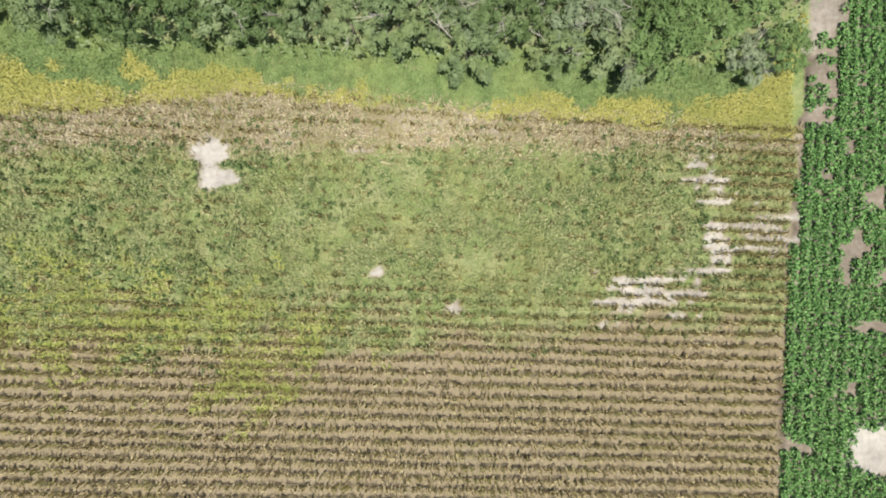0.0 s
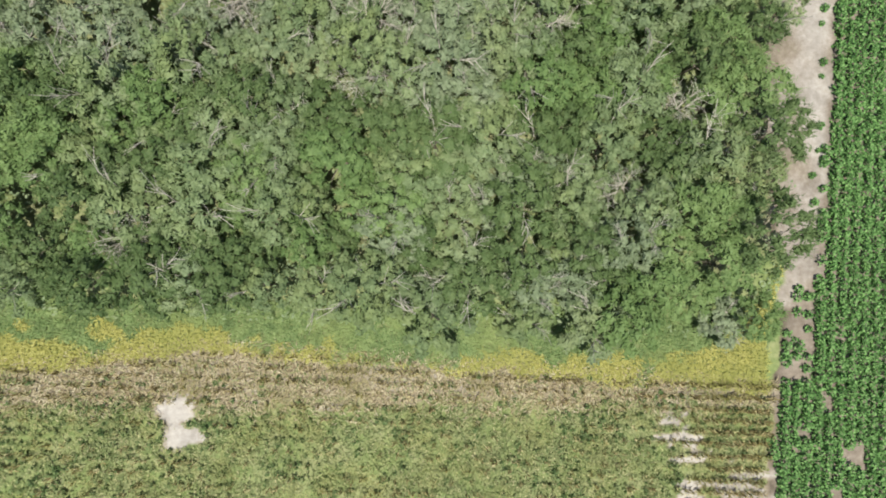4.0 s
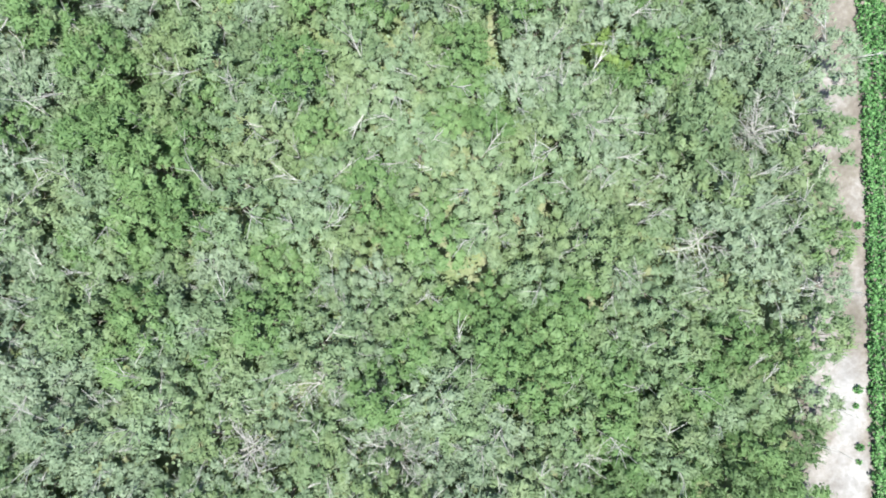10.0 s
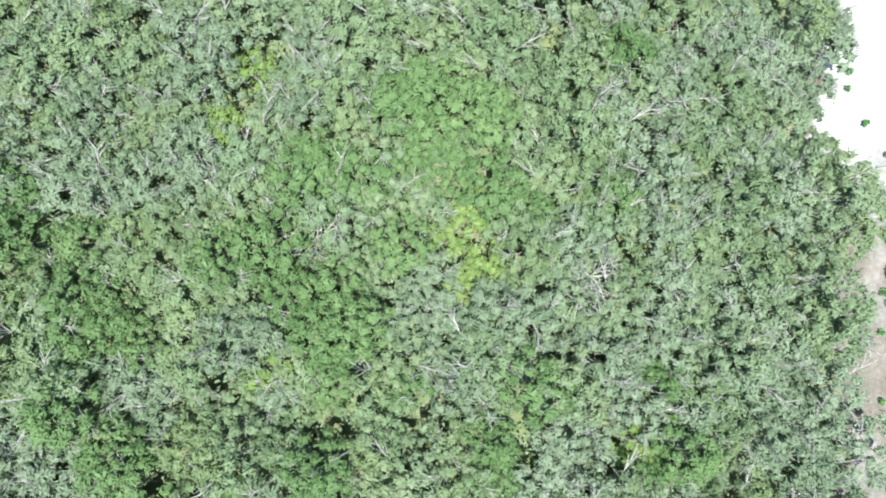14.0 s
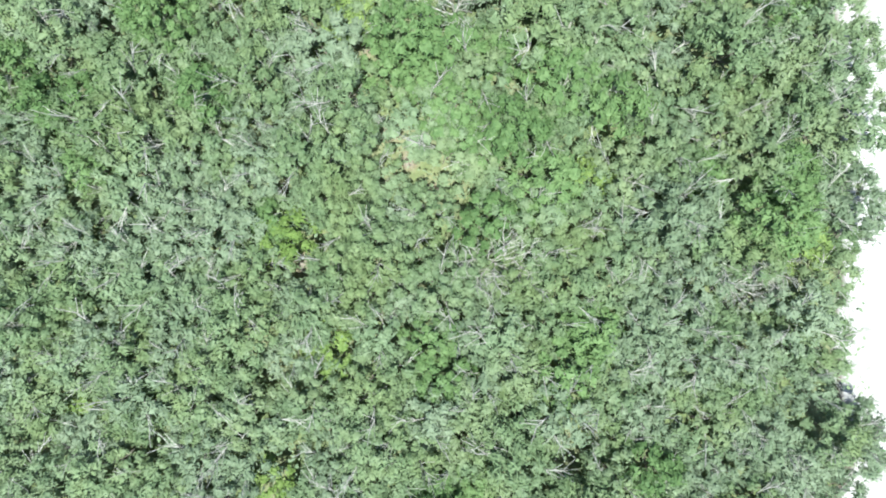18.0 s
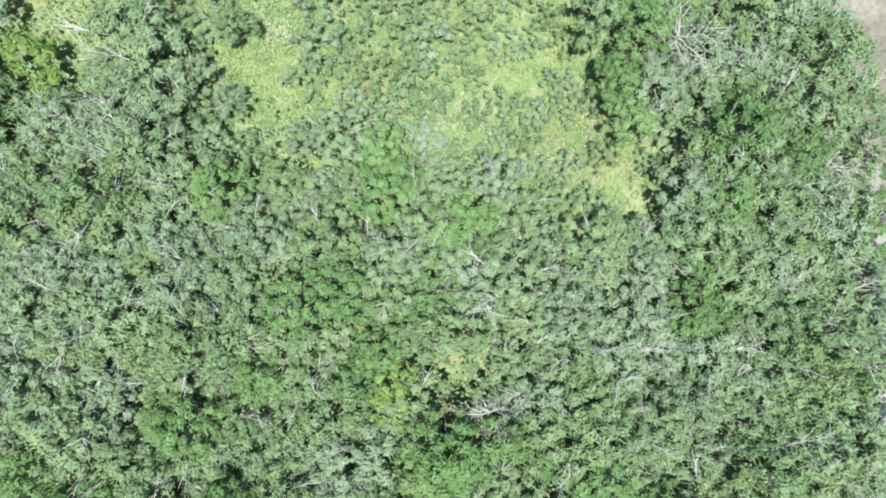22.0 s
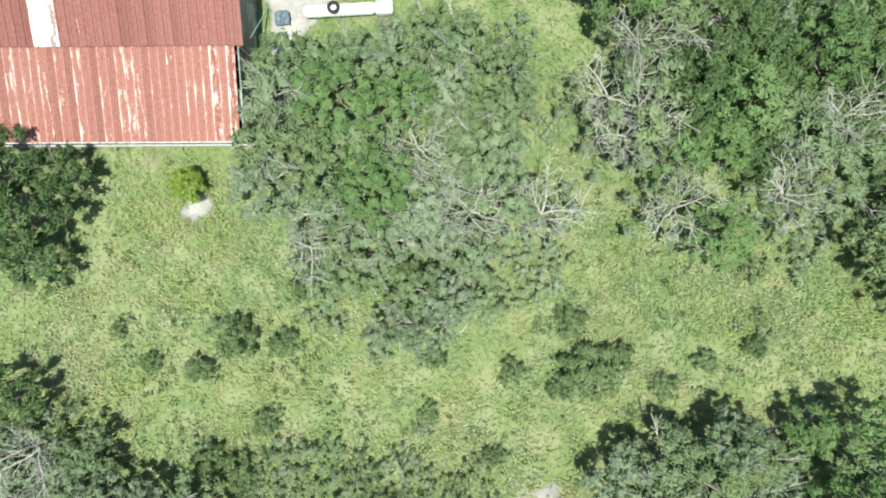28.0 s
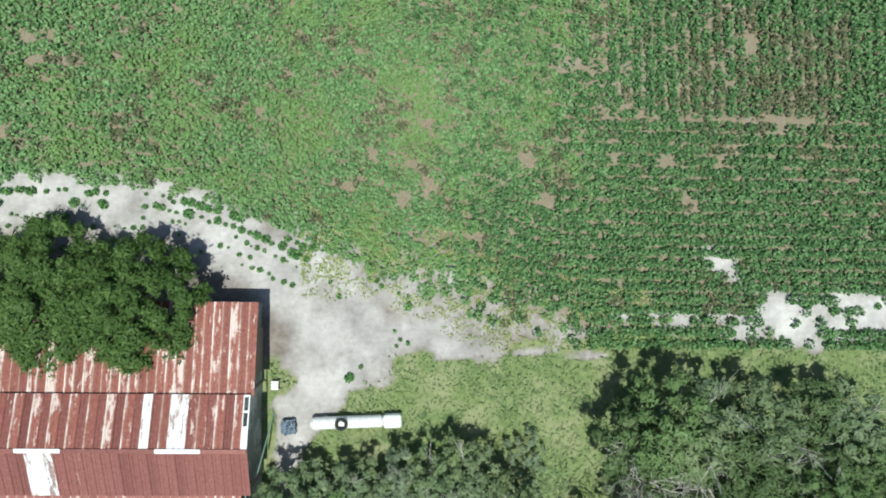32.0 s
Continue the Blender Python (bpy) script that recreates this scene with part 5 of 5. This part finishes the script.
def make_barn():
    r = np.random.default_rng(701)
    barn = tagged(new("barn"), "long rusty red sheet-iron barn with two lean-tos", "barn")
    barn.matrix_basis = pose(-15.5, 223.8, 0, 0, 0, -3.8)
    back = -BARN_LENGTH
    # walls
    for name, (u0, u1, v0, v1, z1) in {"north_wall": (back, -0.35, 10.05, 10.17, 3.28), "south_wall": (back, -1.2, -10.3, -10.18, 3.04)}.items():
        bm = bmesh.new()
        add_box(bm, u0, u1, v0, v1, 0, z1)
        part(name, bm_mesh(name, bm, WALL_IRON), barn)
    for name, u in (("east_wall", -0.42), ("west_wall", back + 0.1)):
        bm = bmesh.new()
        outline = [(-10.18, 0), (10.05, 0), (10.05, 3.3), (3.75, 4.36), (3.75, 4.56), (0, 5.54), (-3.6, 4.56), (-3.6, 4.36), (-10.18, 3.08)]
        front = [bm.verts.new((u, v, z)) for v, z in outline]
        rear = [bm.verts.new((u - 0.1, v, z)) for v, z in outline]
        bm.faces.new(front)
        bm.faces.new(rear[::-1])
        for k in range(len(outline)):
            q = (k + 1) % len(outline)
            bm.faces.new((front[q], front[k], rear[k], rear[q]))
        bmesh.ops.recalc_face_normals(bm, faces=bm.faces)
        part(name, bm_mesh(name, bm, WALL_IRON), barn)
    # door leaf and posts on the east end
    bm = bmesh.new()
    add_box(bm, -0.40, -0.33, 4.6, 8.2, 0.05, 2.9, 0.01)
    part("sliding_door", bm_mesh("sliding_door", bm, TIMBER), barn)
    for v in (-3.6, 3.75):
        bm = bmesh.new()
        add_box(bm, -0.42, -0.26, v - 0.09, v + 0.09, 0, 4.3, 0.01)
        part("post", bm_mesh("post", bm, TIMBER), barn)
    # roof sheets
    width = 0.66
    count = int(BARN_LENGTH / width)
    shapes = {}
    for side, slope in SLOPES.items():
        for key, mat in (("worn", RUST_WORN), ("dark", RUST_DARK), ("pink", RUST_PINK_SUNLIT), ("even", RUST_EVEN), ("white", ZINC)):
            shapes[side, key] = roof_sheet_mesh("roof_sheet", width, slope, mat)
    for side in SLOPES:
        short = {"north_lean_to": 0.15, "north_nave": -0.48, "south_nave": 0.0, "south_lean_to": -0.75}[side]
        for k in range(count):
            u = short - (k + 1) * width
            key = "even" if side == "south_nave" else ("worn" if k in (0, 2) else "pink") if side == "south_lean_to" else ("dark" if side == "north_nave" or r.random() < 0.35 else "worn") if k % 2 else "worn"
            if (side == "south_nave" and -15.9 < u < -14.4) or (side == "north_nave" and k in (6, 7, 10)):
                key = "white"
            s = part("roof_sheet", shapes[side, key], barn, "white painted roof sheet" if key == "white" else "")
            s.location = (u, 0, r.normal() * 0.004)
            s.rotation_euler = (r.normal() * 0.0012, 0, r.normal() * 0.002)
    # ridge caps, pale where they are newer
    for k in range(9):
        bm = bmesh.new()
        u1 = -k * 3.3
        add_box(bm, u1 - 3.26, u1, -0.16, 0.16, 5.655, 5.685)
        cap = bm_mesh("ridge_cap", bm, WHITE_PAINT if k in (1, 4) else RUST_EVEN)
        part("ridge_cap", cap, barn, "white ridge cap" if k in (1, 4) else "")
    # open frame at the east verge of the nave
    bm = bmesh.new()
    rise = (4.62 - 5.62) / 3.86
    for v0, v1, u0, u1 in ((0.1, 3.86, -0.10, 0.0), (0.1, 3.86, -0.48, -0.40), (3.70, 3.86, -0.40, -0.10), (2.62, 2.78, -0.40, -0.10), (1.55, 1.70, -0.40, -0.10), (0.1, 1.56, -0.40, -0.10)):
        z0, z1 = 5.62 + rise * v0, 5.62 + rise * v1
        vs = [bm.verts.new(p) for p in ((u0, v0, z0), (u1, v0, z0), (u1, v1, z1), (u0, v1, z1))]
        ws = [bm.verts.new((p.co.x, p.co.y, p.co.z + 0.05)) for p in vs]
        bm.faces.new(vs[::-1])
        bm.faces.new(ws)
        for k in range(4):
            bm.faces.new((vs[k], vs[(k + 1) % 4], ws[(k + 1) % 4], ws[k]))
    part("verge_frame", bm_mesh("verge_frame", bm, WHITE_PAINT), barn, "white open frame along the roof's verge")
    # eave gutter board
    bm = bmesh.new()
    add_box(bm, back, -0.9, -10.72, -10.64, 2.93, 3.03)
    part("fascia", bm_mesh("fascia", bm, ZINC), barn, "pale fascia board")
    # rafters' ends and a sill
    bm = bmesh.new()
    add_box(bm, back, -0.6, -10.5, -10.31, 0.0, 0.22, 0.02)
    part("sill", bm_mesh("sill", bm, CONCRETE), barn)


make_barn()


def make_tank():
    tank = tagged(new("storage_tank"), "long white cylindrical tank lying on the ground", "tank")
    tank.matrix_basis = pose(-11.7, 223.95, 0, 0, 0, -1.2)
    bm = bmesh.new()
    add_rod(bm, (0.1, 0, 0.62), (5.55, 0, 0.62), 0.50, None, 24)
    part("body", bm_mesh("body", bm, WHITE_PAINT), tank)
    for u, w in ((0.1, -0.22), (5.55, 0.18)):
        bm = bmesh.new()
        add_rod(bm, (u, 0, 0.62), (u + w, 0, 0.62), 0.50, 0.34, 24)
        part("end_cap", bm_mesh("end_cap", bm, WHITE_PAINT), tank)
    for u in (1.0, 4.6):
        bm = bmesh.new()
        add_box(bm, u - 0.12, u + 0.12, -0.45, 0.45, 0, 0.3, 0.02)
        part("saddle", bm_mesh("saddle", bm, CONCRETE), tank)
    bm = bmesh.new()
    add_box(bm, 5.75, 7.2, -0.56, 0.52, 0.25, 0.98, 0.12)
    part("end_box", bm_mesh("end_box", bm, WHITE_PAINT), tank, "white boxed end of the tank")
    bm = bmesh.new()
    add_box(bm, 5.95, 7.0, -0.4, 0.36, 0.0, 0.26, 0.02)
    part("plinth", bm_mesh("plinth", bm, CONCRETE), tank)
    tyre = tagged(new("tyre"), "old black tyre lying on the white tank", "tyre")
    tyre.matrix_basis = pose(-9.3, 223.92, 1.10)
    quads, rings = [], 28
    for k in range(rings):
        a, b = k * 2 * math.pi / rings, (k + 1) * 2 * math.pi / rings
        for q in range(10):
            c, d = q * 2 * math.pi / 10, (q + 1) * 2 * math.pi / 10
            quads.append([((0.39 + 0.14 * math.cos(t)) * math.cos(s), (0.39 + 0.14 * math.cos(t)) * math.sin(s), 0.13 + 0.13 * math.sin(t)) for s, t in ((a, c), (b, c), (b, d), (a, d))])
    part("tread", mesh_of("tread", np.array(quads), RUBBER), tyre)


def make_clutter():
    r = np.random.default_rng(801)
    tarp = bmesh.new()
    bmesh.ops.create_grid(tarp, x_segments=12, y_segments=10, size=0.6)
    for v in tarp.verts:
        d = math.hypot(v.co.x, v.co.y)
        v.co.z = max(0.03, 0.75 * (1 - (d / 1.05) ** 2)) + r.normal() * 0.07
        v.co.x += r.normal() * 0.03
        v.co.y += r.normal() * 0.03
    ob = tagged(new("tarpaulin", bm_mesh("tarpaulin", tarp, BLUE_TARP)), "crumpled blue-grey tarpaulin heap beside the barn", "tarpaulin")
    ob.location = (-13.7, 223.7, 0)
    pipe = tagged(new("steel_pipe"), "faded green pipe leaning on the barn's end wall", "pipe")
    bm = bmesh.new()
    add_rod(bm, (-14.9, 224.8, 0.02), (-15.55, 221.2, 3.2), 0.06, None, 10)
    part("shaft", bm_mesh("shaft", bm, GREEN_PAINT), pipe)
    crate = tagged(new("crate"), "small white crate against the barn's end wall", "crate")
    crate.matrix_basis = pose(-14.55, 227.2, 0, 0, 0, -6)
    for k in range(3):
        bm = bmesh.new()
        add_box(bm, -0.3, 0.3, -0.35 + k * 0.25, -0.15 + k * 0.25, 0.55, 0.58, 0.004)
        part("slat", bm_mesh("slat", bm, WHITE_PAINT), crate)
    bm = bmesh.new()
    add_box(bm, -0.28, 0.28, -0.36, 0.36, 0, 0.549, 0.01)
    part("body", bm_mesh("body", bm, TIMBER), crate)


make_tank()
make_clutter()


# ---- woodland that goes on beyond the near trees ----
def far_wood():
    r = np.random.default_rng(901)
    hearts = scatter(1560, -125, -41.5, 18, 190, lambda x, y: np.ones(len(x)), r)
    reach = r.uniform(2.2, 3.4, len(hearts))
    hearts[:, 2] = 1.6
    quads = bush_leaves(hearts, reach, reach * 1.15, 18, 1.3, r)
    stuff("far_woodland", quads, MESQUITE, "dense grey-green woodland stretching away beyond the near trees", "woodland")


far_wood()
